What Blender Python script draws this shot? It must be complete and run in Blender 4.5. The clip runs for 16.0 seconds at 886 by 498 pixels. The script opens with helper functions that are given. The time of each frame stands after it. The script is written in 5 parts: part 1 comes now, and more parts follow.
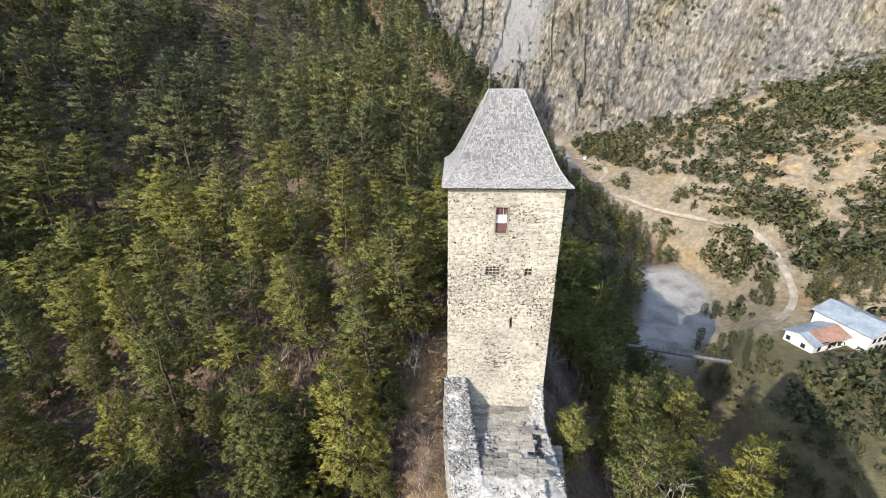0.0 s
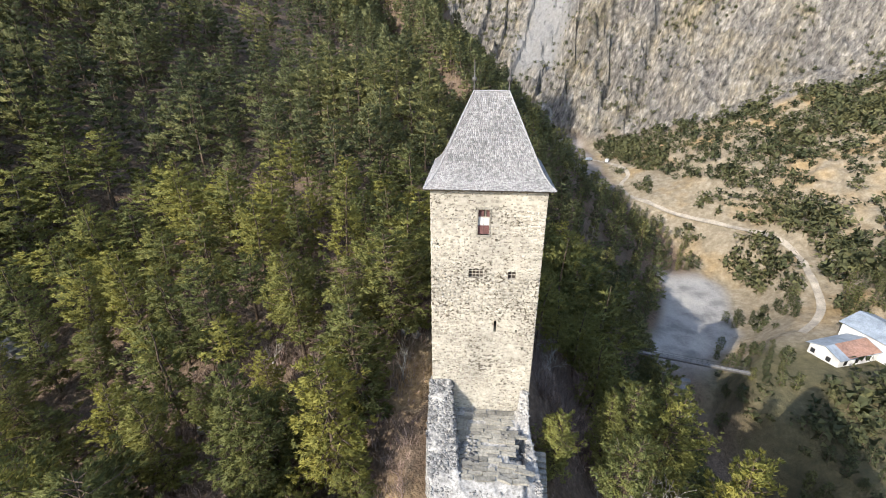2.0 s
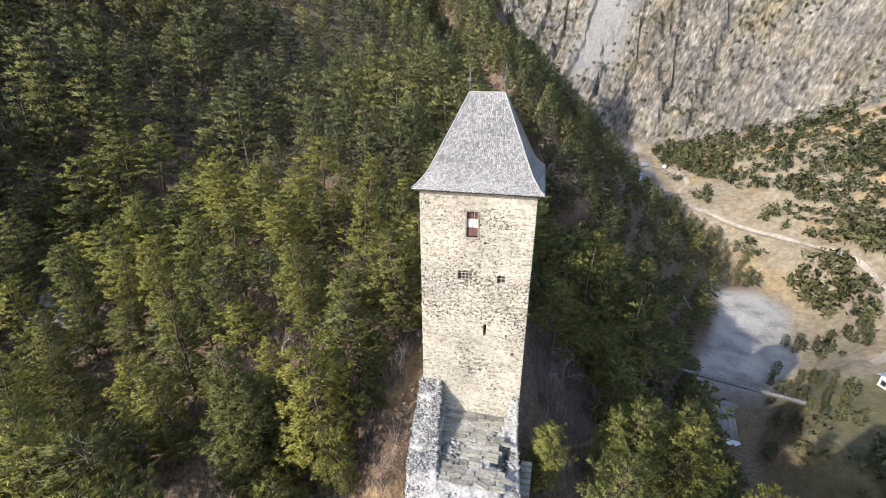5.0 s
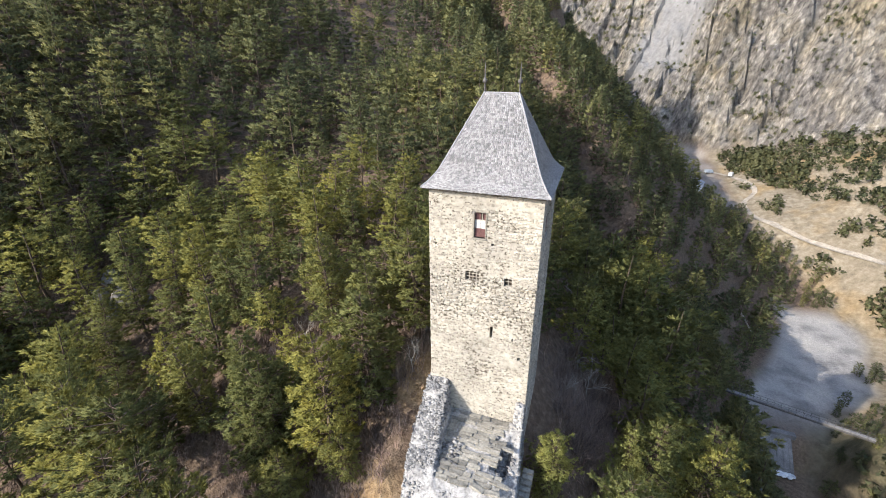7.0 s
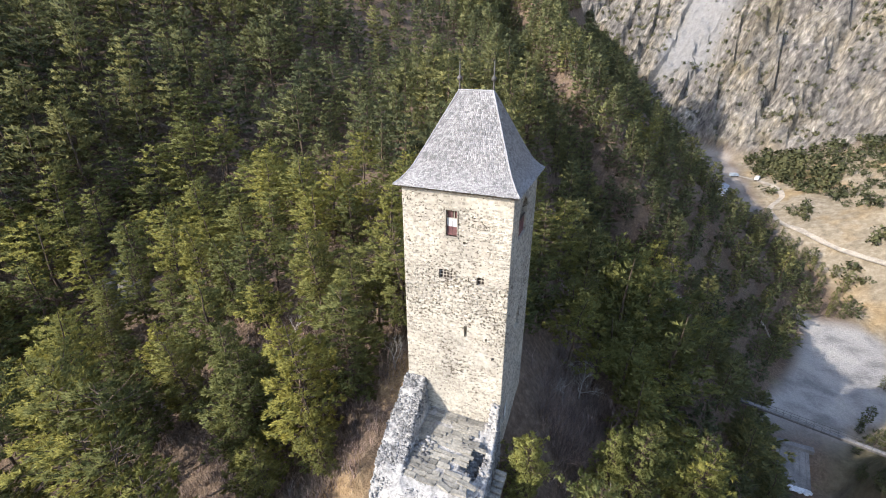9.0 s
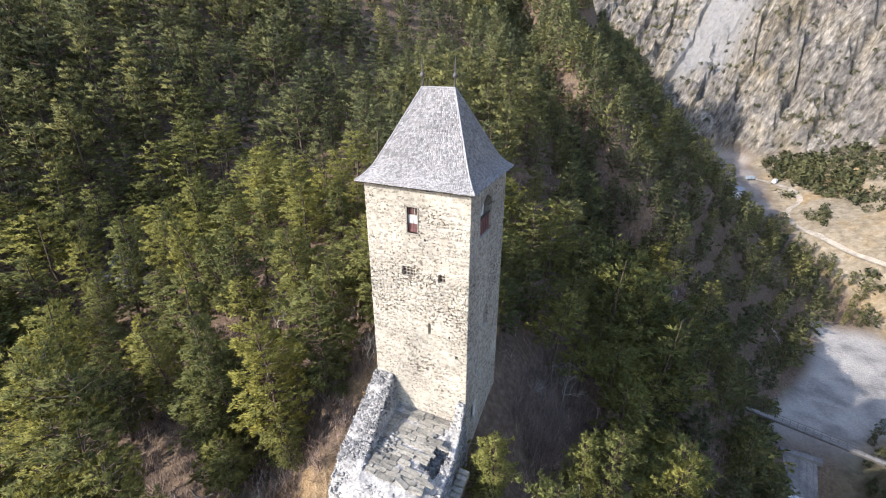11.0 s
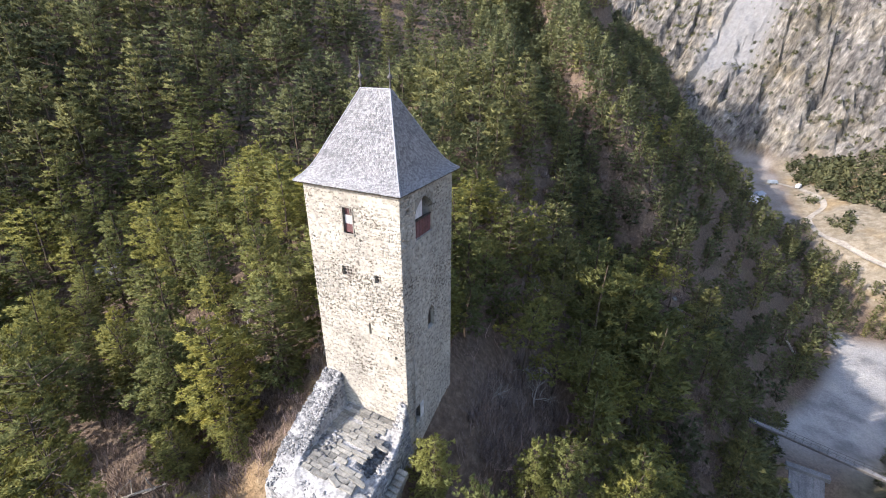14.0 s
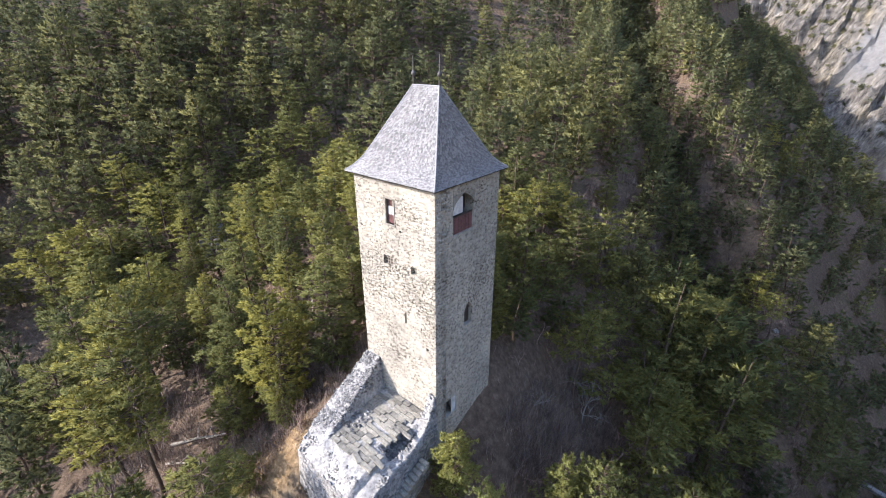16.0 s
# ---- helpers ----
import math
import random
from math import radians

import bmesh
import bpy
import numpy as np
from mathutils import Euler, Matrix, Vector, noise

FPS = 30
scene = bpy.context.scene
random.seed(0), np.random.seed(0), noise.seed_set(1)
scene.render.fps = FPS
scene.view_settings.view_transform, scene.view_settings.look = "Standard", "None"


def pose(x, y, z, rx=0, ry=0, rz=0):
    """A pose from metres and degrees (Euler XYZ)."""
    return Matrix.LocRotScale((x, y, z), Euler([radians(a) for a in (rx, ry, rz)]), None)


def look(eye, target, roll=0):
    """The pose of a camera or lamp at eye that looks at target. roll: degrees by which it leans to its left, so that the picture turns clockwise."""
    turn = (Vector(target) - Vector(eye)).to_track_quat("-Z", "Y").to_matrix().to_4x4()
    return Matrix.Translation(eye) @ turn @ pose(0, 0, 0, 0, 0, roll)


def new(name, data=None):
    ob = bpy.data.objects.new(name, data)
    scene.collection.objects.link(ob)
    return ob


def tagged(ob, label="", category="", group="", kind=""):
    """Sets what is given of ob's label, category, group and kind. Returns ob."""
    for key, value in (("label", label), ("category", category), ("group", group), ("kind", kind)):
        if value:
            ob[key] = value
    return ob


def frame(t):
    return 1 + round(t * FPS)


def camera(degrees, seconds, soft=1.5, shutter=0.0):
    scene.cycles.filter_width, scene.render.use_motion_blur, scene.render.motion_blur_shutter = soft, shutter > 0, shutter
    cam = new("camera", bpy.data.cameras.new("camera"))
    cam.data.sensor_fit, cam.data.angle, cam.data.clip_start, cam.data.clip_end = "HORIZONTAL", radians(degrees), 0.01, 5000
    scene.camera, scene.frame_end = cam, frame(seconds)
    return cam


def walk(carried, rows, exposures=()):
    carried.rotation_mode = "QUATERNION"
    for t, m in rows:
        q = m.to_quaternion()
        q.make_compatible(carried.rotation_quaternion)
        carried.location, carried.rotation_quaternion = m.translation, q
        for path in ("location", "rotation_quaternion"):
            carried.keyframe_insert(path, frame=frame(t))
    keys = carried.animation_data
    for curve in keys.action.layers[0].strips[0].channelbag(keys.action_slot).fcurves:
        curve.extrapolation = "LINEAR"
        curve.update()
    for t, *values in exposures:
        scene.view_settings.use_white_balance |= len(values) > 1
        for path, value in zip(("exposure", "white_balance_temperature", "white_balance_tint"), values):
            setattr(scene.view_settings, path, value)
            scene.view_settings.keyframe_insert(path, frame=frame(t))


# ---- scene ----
cam = camera(90.3, 16.0, soft=1.0)
METRES, EYE, TILT, LEAN, TURN = 25.0, 26.0, 0.0, 0.0, 4.1
ROWS = [
    (0.0, 0.0, 0.0, 0.0, -0.04, -24.3, 0.09),
    (0.5, 0.0286, 0.0002, -0.0017, 0.88, -24.26, 0.06),
    (1.0, 0.0543, 0.0022, -0.0027, 1.67, -24.26, 0.01),
    (1.5, 0.0779, 0.0042, -0.0013, 2.36, -24.26, -0.0),
    (2.0, 0.1031, 0.0047, 0.0011, 3.02, -24.22, 0.06),
    (2.5, 0.1289, 0.0048, 0.0035, 3.73, -24.17, 0.02),
    (3.0, 0.1542, 0.005, 0.0051, 4.45, -24.19, -0.01),
    (3.5, 0.181, 0.0062, 0.0046, 5.23, -24.2, 0.01),
    (4.0, 0.2103, 0.0113, 0.0054, 6.09, -24.23, 0.04),
    (4.5, 0.2377, 0.016, 0.0044, 7.84, -24.21, -0.05),
    (5.0, 0.2641, 0.0214, 0.0031, 10.23, -24.22, -0.04),
    (7.5, 0.4042, 0.0511, 0.0041, 18.4, -24.25, -0.01),
    (8.0, 0.4345, 0.0611, 0.0027, 19.13, -24.27, 0.01),
    (8.5, 0.4645, 0.0728, 0.0002, 19.77, -24.29, 0.0),
    (9.0, 0.4939, 0.0839, -0.0022, 20.37, -24.25, -0.03),
    (11.5, 0.6598, 0.1461, -0.0119, 22.85, -24.18, 0.03),
    (12.0, 0.6968, 0.1603, -0.0134, 23.09, -24.16, 0.08),
    (12.5, 0.7306, 0.1725, -0.0147, 23.29, -24.17, -0.01),
    (13.0, 0.7612, 0.1886, -0.0113, 23.6, -24.22, 0.01),
    (13.5, 0.7913, 0.2051, -0.0088, 23.95, -24.21, -0.02),
    (14.0, 0.8226, 0.2214, -0.0066, 25.4, -24.21, -0.02),
    (14.5, 0.8538, 0.2375, -0.0059, 28.14, -24.22, 0.01),
    (15.0, 0.8821, 0.2531, -0.0059, 31.18, -24.26, -0.07),
    (15.5, 0.9108, 0.2682, -0.0083, 34.3, -24.25, -0.09),
    (16.0, 0.9443, 0.2844, -0.0104, 38.05, -24.28, -0.06),
]
walk(cam, [(t, pose(0, 0, EYE, TILT, LEAN, TURN) @ pose(METRES * x, METRES * y, METRES * z, 90 + pitch, roll, yaw)) for t, x, y, z, yaw, pitch, roll in ROWS],
     exposures=[(0.0, 0.86, 6570, 10.5), (5.0, 0.92, 6530, 12), (9.0, 1.01, 6430, 14), (12.5, 1.13, 6350, 16), (16.0, 1.18, 6220, 18.0)])

# ---------------------------------------------------------------- light
SUN_FROM = Vector((-1.0, -1.35, 1.0)).normalized()
world = bpy.data.worlds.new("world")
scene.world = world
world.use_nodes = True
wn = world.node_tree
sky = wn.nodes.new("ShaderNodeTexSky")
sky.sky_type, sky.sun_disc = "NISHITA", False
sky.sun_elevation = math.asin(SUN_FROM.z)
sky.sun_rotation = math.atan2(SUN_FROM.x, SUN_FROM.y)
wn.links.new(sky.outputs[0], wn.nodes["Background"].inputs[0])
wn.nodes["Background"].inputs[1].default_value = 0.262
sun = new("sun", bpy.data.lights.new("sun", "SUN"))
sun.data.energy, sun.data.angle, sun.data.color = 4.0, radians(0.5), (1.0, 0.94, 0.84)
sun.matrix_world = look(SUN_FROM * 100, (0, 0, 0))



# ---------------------------------------------------------------- materials
def material(name, rough=0.9):
    m = bpy.data.materials.new(name)
    m.use_nodes = True
    nt = m.node_tree
    b = nt.nodes["Principled BSDF"]
    b.inputs["Roughness"].default_value = rough
    b.inputs["Specular IOR Level"].default_value = 0.25
    return m, nt, b


def ramp_node(nt, stops):
    r = nt.nodes.new("ShaderNodeValToRGB")
    e = r.color_ramp.elements
    while len(e) < len(stops):
        e.new(0.5)
    for el, (p, c) in zip(e, stops):
        el.position, el.color = p, (*c, 1)
    return r


def noise_node(nt, scale, detail=4.0, rough=0.6, stretch=None):
    n = nt.nodes.new("ShaderNodeTexNoise")
    n.inputs["Scale"].default_value = scale
    n.inputs["Detail"].default_value = detail
    n.inputs["Roughness"].default_value = rough
    g = nt.nodes.new("ShaderNodeNewGeometry")
    if stretch:
        mp = nt.nodes.new("ShaderNodeMapping")
        mp.vector_type = "TEXTURE"
        mp.inputs["Rotation"].default_value = [radians(a) for a in stretch[1]]
        mp.inputs["Scale"].default_value = stretch[0]
        nt.links.new(g.outputs["Position"], mp.inputs[0])
        nt.links.new(mp.outputs[0], n.inputs["Vector"])
    else:
        nt.links.new(g.outputs["Position"], n.inputs["Vector"])
    return n


def streak_noise(nt, scale, detail, rough, squeeze):
    """Noise drawn out along the dip of the cliff's beds."""
    pos = nt.nodes.new("ShaderNodeNewGeometry").outputs["Position"]
    axes = [Vector((1, -0.8, 0)).normalized(), Vector((0.8, 1, 1.32)).normalized()]
    axes.append(axes[0].cross(axes[1]).normalized())
    comb = nt.nodes.new("ShaderNodeCombineXYZ")
    for k, (axis, f) in enumerate(zip(axes, (1.0, squeeze, 0.6))):
        dot = nt.nodes.new("ShaderNodeVectorMath")
        dot.operation = "DOT_PRODUCT"
        nt.links.new(pos, dot.inputs[0])
        dot.inputs[1].default_value = axis * f
        nt.links.new(dot.outputs["Value"], comb.inputs[k])
    n = nt.nodes.new("ShaderNodeTexNoise")
    for key, v in (("Scale", scale), ("Detail", detail), ("Roughness", rough)):
        n.inputs[key].default_value = v
    nt.links.new(comb.outputs[0], n.inputs["Vector"])
    return n


def mix_node(nt, fac, a, b, mode="MIX"):
    m = nt.nodes.new("ShaderNodeMix")
    m.data_type, m.blend_type = "RGBA", mode
    for sock, v in ((m.inputs[0], fac), (m.inputs[6], a), (m.inputs[7], b)):
        if isinstance(v, (int, float)):
            sock.default_value = v
        elif isinstance(v, tuple):
            sock.default_value = (*v, 1)
        else:
            nt.links.new(v, sock)
    return m.outputs[2]


def bump_node(nt, b, height, strength, distance):
    n = nt.nodes.new("ShaderNodeBump")
    n.inputs["Strength"].default_value, n.inputs["Distance"].default_value = strength, distance
    nt.links.new(height, n.inputs["Height"])
    nt.links.new(n.outputs[0], b.inputs["Normal"])


def two_scale(name, dark, mid, light, big=0.4, fine=9.0, rough=0.9, bump=0.4, dist=0.05, random="", spread=0.35, stretch=None, patchy=0.38):
    """Colour by coarse and fine noise, with relief; random: '', 'object' or 'island' adds a tone of its own to each piece."""
    m, nt, b = material(name, rough)
    n1, n2 = noise_node(nt, big, 3), noise_node(nt, fine, 5, 0.65, stretch)
    base = ramp_node(nt, [(0.3, dark), (0.52, mid), (0.75, light)])
    nt.links.new(n2.outputs[0], base.inputs[0])
    wide = ramp_node(nt, [(0.3, (1 - patchy,) * 3), (0.7, (1 + 0.4 * patchy, 1 + 0.35 * patchy, 1 + 0.27 * patchy))])
    nt.links.new(n1.outputs[0], wide.inputs[0])
    col = mix_node(nt, 1.0, base.outputs[0], wide.outputs[0], "MULTIPLY")
    if random:
        src = nt.nodes.new("ShaderNodeObjectInfo").outputs["Random"] if random == "object" else nt.nodes.new("ShaderNodeNewGeometry").outputs["Random Per Island"]
        tone = ramp_node(nt, [(0, (1 - spread, 1 - spread, 1 - spread)), (1, (1 + spread * 0.5, 1 + spread * 0.48, 1 + spread * 0.42))])
        nt.links.new(src, tone.inputs[0])
        col = mix_node(nt, 1.0, col, tone.outputs[0], "MULTIPLY")
    nt.links.new(col, b.inputs["Base Color"])
    bump_node(nt, b, n2.outputs[0], bump, dist)
    return m


def foliage(name, dark, mid, light, per_tree):
    """Needles: a tone per tree, a tone per tuft; some light passes through."""
    m, nt, b = material(name, 0.75)
    b.inputs["Specular IOR Level"].default_value = 0.12
    if per_tree == "object":
        tree = nt.nodes.new("ShaderNodeObjectInfo").outputs["Random"]
    else:
        at = nt.nodes.new("ShaderNodeAttribute")
        at.attribute_name = "tint"
        tree = at.outputs["Fac"]
    tone = ramp_node(nt, [(0.0, dark), (0.5, mid), (1.0, light)])
    nt.links.new(tree, tone.inputs[0])
    leaf = ramp_node(nt, [(0.0, (0.70, 0.73, 0.70)), (1.0, (1.28, 1.25, 1.12))])
    nt.links.new(nt.nodes.new("ShaderNodeNewGeometry").outputs["Random Per Island"], leaf.inputs[0])
    col = mix_node(nt, 1.0, tone.outputs[0], leaf.outputs[0], "MULTIPLY")
    n = noise_node(nt, 0.55, 2)
    yel = ramp_node(nt, [(0.55, (1, 1, 1)), (0.85, (1.2, 1.08, 0.8))])
    nt.links.new(n.outputs[0], yel.inputs[0])
    col = mix_node(nt, 1.0, col, yel.outputs[0], "MULTIPLY")
    nt.links.new(col, b.inputs["Base Color"])
    tr = nt.nodes.new("ShaderNodeBsdfTranslucent")
    nt.links.new(col, tr.inputs[0])
    ms = nt.nodes.new("ShaderNodeMixShader")
    ms.inputs[0].default_value = 0.44
    nt.links.new(b.outputs[0], ms.inputs[1])
    nt.links.new(tr.outputs[0], ms.inputs[2])
    nt.links.new(ms.outputs[0], nt.nodes["Material Output"].inputs["Surface"])
    return m


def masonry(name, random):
    """Pale lime-washed rubble: creamy stone with open joints and weather pits, more of them half-way up; their shade is
    dark colour.
    """
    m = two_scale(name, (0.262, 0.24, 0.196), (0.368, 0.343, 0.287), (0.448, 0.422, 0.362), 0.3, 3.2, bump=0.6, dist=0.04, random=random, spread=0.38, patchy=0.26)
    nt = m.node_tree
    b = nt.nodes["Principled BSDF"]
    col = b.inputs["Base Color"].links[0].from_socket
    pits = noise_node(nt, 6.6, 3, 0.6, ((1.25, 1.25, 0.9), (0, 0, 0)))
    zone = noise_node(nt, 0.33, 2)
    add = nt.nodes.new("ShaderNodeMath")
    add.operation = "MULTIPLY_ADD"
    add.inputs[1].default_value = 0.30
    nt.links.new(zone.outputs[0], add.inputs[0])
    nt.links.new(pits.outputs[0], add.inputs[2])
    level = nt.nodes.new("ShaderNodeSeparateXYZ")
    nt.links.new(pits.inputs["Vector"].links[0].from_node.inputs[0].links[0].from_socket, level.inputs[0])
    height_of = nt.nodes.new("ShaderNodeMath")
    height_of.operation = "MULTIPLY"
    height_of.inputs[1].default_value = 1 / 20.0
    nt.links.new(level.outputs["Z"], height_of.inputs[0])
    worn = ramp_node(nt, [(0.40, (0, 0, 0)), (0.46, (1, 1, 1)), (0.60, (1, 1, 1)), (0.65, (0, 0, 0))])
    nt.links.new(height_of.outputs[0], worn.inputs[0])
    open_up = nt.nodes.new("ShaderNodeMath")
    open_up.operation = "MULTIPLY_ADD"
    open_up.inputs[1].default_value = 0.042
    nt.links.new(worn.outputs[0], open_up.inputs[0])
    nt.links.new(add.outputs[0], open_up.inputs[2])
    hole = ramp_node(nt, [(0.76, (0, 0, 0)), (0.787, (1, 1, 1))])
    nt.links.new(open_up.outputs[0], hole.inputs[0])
    # dark brown colour stands for the shade in joints and pits
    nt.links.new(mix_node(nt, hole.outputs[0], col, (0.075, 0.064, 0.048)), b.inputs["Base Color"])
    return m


STONE = masonry("limestone_rubble", "island")
STONE_ONE = masonry("limestone_piece", "object")
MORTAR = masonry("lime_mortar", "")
WHITE_RUBBLE = two_scale("pale_rubble", (0.15, 0.147, 0.140), (0.30, 0.295, 0.283), (0.44, 0.434, 0.418), 0.35, 4.5, bump=0.9, dist=0.08, random="island", spread=0.4)
SLAB = two_scale("grey_flagstone", (0.165, 0.158, 0.134), (0.275, 0.263, 0.226), (0.37, 0.354, 0.31), 0.8, 6.0, bump=0.35, dist=0.02, random="object", spread=0.35)
COPING = two_scale("grey_coping_stone", (0.10, 0.102, 0.105), (0.20, 0.202, 0.205), (0.36, 0.36, 0.358), 0.8, 5.0, bump=0.7, dist=0.05, random="island", spread=0.6)
BED = two_scale("rubble_bed", (0.16, 0.155, 0.144), (0.35, 0.342, 0.322), (0.51, 0.50, 0.478), 0.8, 5.0, bump=0.8, dist=0.08)
SHINGLE = two_scale("weathered_shingle", (0.19, 0.19, 0.195), (0.29, 0.29, 0.298), (0.38, 0.38, 0.385), 0.35, 14.0, 0.8, bump=0.3, dist=0.01, random="island", spread=0.44, patchy=0.12)
SHINGLE_ONE = two_scale("weathered_shingle_piece", (0.19, 0.19, 0.195), (0.29, 0.29, 0.298), (0.38, 0.38, 0.385), 0.35, 14.0, 0.8, bump=0.3, dist=0.01, random="object", spread=0.44, patchy=0.12)
RED = two_scale("red_paint", (0.10, 0.048, 0.047), (0.155, 0.075, 0.072), (0.21, 0.112, 0.106), 1.5, 12, 0.6, bump=0.1, dist=0.01)
WHITE = two_scale("white_paint", (0.45, 0.45, 0.44), (0.57, 0.57, 0.555), (0.68, 0.68, 0.665), 1.5, 12, 0.6, bump=0.1, dist=0.01)
DARK = two_scale("dark_old_timber", (0.03, 0.025, 0.02), (0.06, 0.05, 0.04), (0.09, 0.075, 0.06), 2, 14, 0.8, bump=0.3, dist=0.01)
IRON = two_scale("aged_iron", (0.05, 0.05, 0.05), (0.09, 0.085, 0.08), (0.14, 0.13, 0.12), 2, 20, 0.6, bump=0.1, dist=0.005)
BARK = two_scale("pine_bark", (0.05, 0.038, 0.028), (0.115, 0.085, 0.06), (0.2, 0.15, 0.105), 1.0, 8, bump=0.7, dist=0.03)
DEADWOOD = two_scale("bleached_branch", (0.2, 0.18, 0.15), (0.36, 0.33, 0.28), (0.5, 0.46, 0.4), 1.0, 9, bump=0.4, dist=0.02)
TWIG = two_scale("dry_twigs", (0.15, 0.105, 0.085), (0.29, 0.205, 0.17), (0.43, 0.325, 0.27), 0.4, 6, bump=0.2, dist=0.02, random="island", spread=0.5)
NEEDLE = foliage("pine_needles", (0.122, 0.136, 0.058), (0.190, 0.196, 0.074), (0.258, 0.248, 0.074), "object")
# lighter, yellower copy of the needles: sunlight put into the colour
NEEDLE_SUNLIT = foliage("sunlit_pine_needles", (0.185, 0.205, 0.085), (0.25, 0.26, 0.095), (0.31, 0.30, 0.09), "object")
# greyer, bluer copy of the needles: haze of distance put into the colour
NEEDLE_FAR = foliage("hazed_pine_needles", (0.092, 0.106, 0.060), (0.144, 0.154, 0.078), (0.205, 0.203, 0.088), "tint")
SHRUB = foliage("shrub_leaves", (0.076, 0.088, 0.050), (0.112, 0.120, 0.064), (0.152, 0.150, 0.078), "tint")
# ---------------------------------------------------------------- mesh helpers
def tri_mesh(name, verts, tris, tint=None):
    """A mesh of triangles from arrays."""
    me = bpy.data.meshes.new(name)
    nv, nt = len(verts), len(tris)
    me.vertices.add(nv)
    me.vertices.foreach_set("co", np.asarray(verts, np.float32).ravel())
    me.loops.add(nt * 3)
    me.loops.foreach_set("vertex_index", np.asarray(tris, np.int32).ravel())
    me.polygons.add(nt)
    me.polygons.foreach_set("loop_start", np.arange(0, nt * 3, 3, dtype=np.int32))
    me.update(calc_edges=True)
    if tint is not None:
        me.attributes.new("tint", "FLOAT", "POINT").data.foreach_set("value", np.asarray(tint, np.float32))
    return me


def thing(name, mesh, mat, parent=None, m=None):
    ob = new(name, mesh)
    if mat and not mesh.materials:
        mesh.materials.append(mat)
    if parent:
        ob.parent = parent
    if m is not None:
        ob.matrix_basis = m
    return ob


def part(name, bm, mat, parent, label="", m=None, smooth=False):
    """Links a bmesh as one mesh object under a thing or a part."""
    me = bpy.data.meshes.new(name)
    bm.to_mesh(me)
    bm.free()
    if smooth:
        for p in me.polygons:
            p.use_smooth = True
    return tagged(thing(name, me, mat, parent, m), label)


def add_box(bm, lo, hi, bevel=0.0):
    vs = bmesh.ops.create_cube(bm, size=1)["verts"]
    for v in vs:
        v.co = Vector([(lo[i] + hi[i]) / 2 + v.co[i] * (hi[i] - lo[i]) for i in range(3)])
    if bevel:
        es = list({e for v in vs for e in v.link_edges})
        bmesh.ops.bevel(bm, geom=es, offset=bevel, segments=1, affect="EDGES")
    return bm


def box(lo, hi, bevel=0.0):
    return add_box(bmesh.new(), lo, hi, bevel)


def tube_arrays(path, radii, sides=6):
    """A tapered tube of triangles along a path."""
    path = np.asarray(path, float)
    V, F = [], []
    for i, (p, r) in enumerate(zip(path, radii)):
        d = path[min(i + 1, len(path) - 1)] - path[max(i - 1, 0)]
        d = d / (np.linalg.norm(d) + 1e-9)
        a = np.cross(d, (0.31, 0.87, 0.13) if abs(d[2]) > 0.5 else (0, 0, 1.0))
        a /= np.linalg.norm(a) + 1e-9
        b = np.cross(d, a)
        for k in range(sides):
            w = 2 * math.pi * k / sides
            V.append(p + r * (math.cos(w) * a + math.sin(w) * b))
    for i in range(len(path) - 1):
        for k in range(sides):
            p, q = i * sides + k, i * sides + (k + 1) % sides
            F += [(p, q, q + sides), (p, q + sides, p + sides)]
    return np.array(V), np.array(F)


def join_arrays(items):
    V, F, n = [], [], 0
    for v, f in items:
        V.append(v)
        F.append(np.asarray(f) + n)
        n += len(v)
    return np.concatenate(V), np.concatenate(F)


# ---------------------------------------------------------------- ground
def lattice(ix, iy, seed):
    h = (ix.astype(np.int64) * 374761393 + iy.astype(np.int64) * 668265263 + seed * 982451653) & 0xFFFFFFFF
    h = ((h ^ (h >> 13)) * 1274126177) & 0xFFFFFFFF
    return ((h ^ (h >> 16)) & 0xFFFF) / 65535.0


def value_noise(x, y, seed):
    ix, iy = np.floor(x), np.floor(y)
    fx, fy = x - ix, y - iy
    fx, fy = fx * fx * (3 - 2 * fx), fy * fy * (3 - 2 * fy)
    a, b = lattice(ix, iy, seed), lattice(ix + 1, iy, seed)
    c, d = lattice(ix, iy + 1, seed), lattice(ix + 1, iy + 1, seed)
    return (a + (b - a) * fx) * (1 - fy) + (c + (d - c) * fx) * fy


def fbm(x, y, size, seed, octaves=4):
    """Fractal noise of about -1 to 1 whose largest lumps are of that size."""
    out, amp, tot = 0.0, 1.0, 0.0
    for o in range(octaves):
        out = out + amp * (value_noise(x / size * 2 ** o + 17.3 * o, y / size * 2 ** o + 5.1 * o, seed + o) * 2 - 1)
        tot, amp = tot + amp, amp * 0.5
    return out / tot


def step(a, b, v):
    s = np.clip((v - a) / (b - a), 0, 1)
    return s * s * (3 - 2 * s)


def soft_min(a, b, k):
    return -k * np.logaddexp(-a / k, -b / k)


def soft_max(a, b, k):
    return k * np.logaddexp(a / k, b / k)


def river_x(y):
    return np.interp(y, [0, 60, 97, 120, 150, 170, 200, 230, 300, 400], [70, 62, 56, 63, 78, 85, 80, 66, 58, 40])


def river_z(y):
    return np.interp(y, [0, 60, 106, 112, 160, 185, 230, 300, 400], [-76, -73, -70, -65, -64, -61, -48, -36, -24])


def bank_width(y):
    return np.interp(y, [0, 105, 125, 142, 160, 175, 200, 230], [7, 7, 12, 16, 15, 11, 6, 5])


def road_z(y):
    return np.interp(y, [60, 128, 190, 228, 280, 330], [-54, -53, -45, -41, -36, -30])


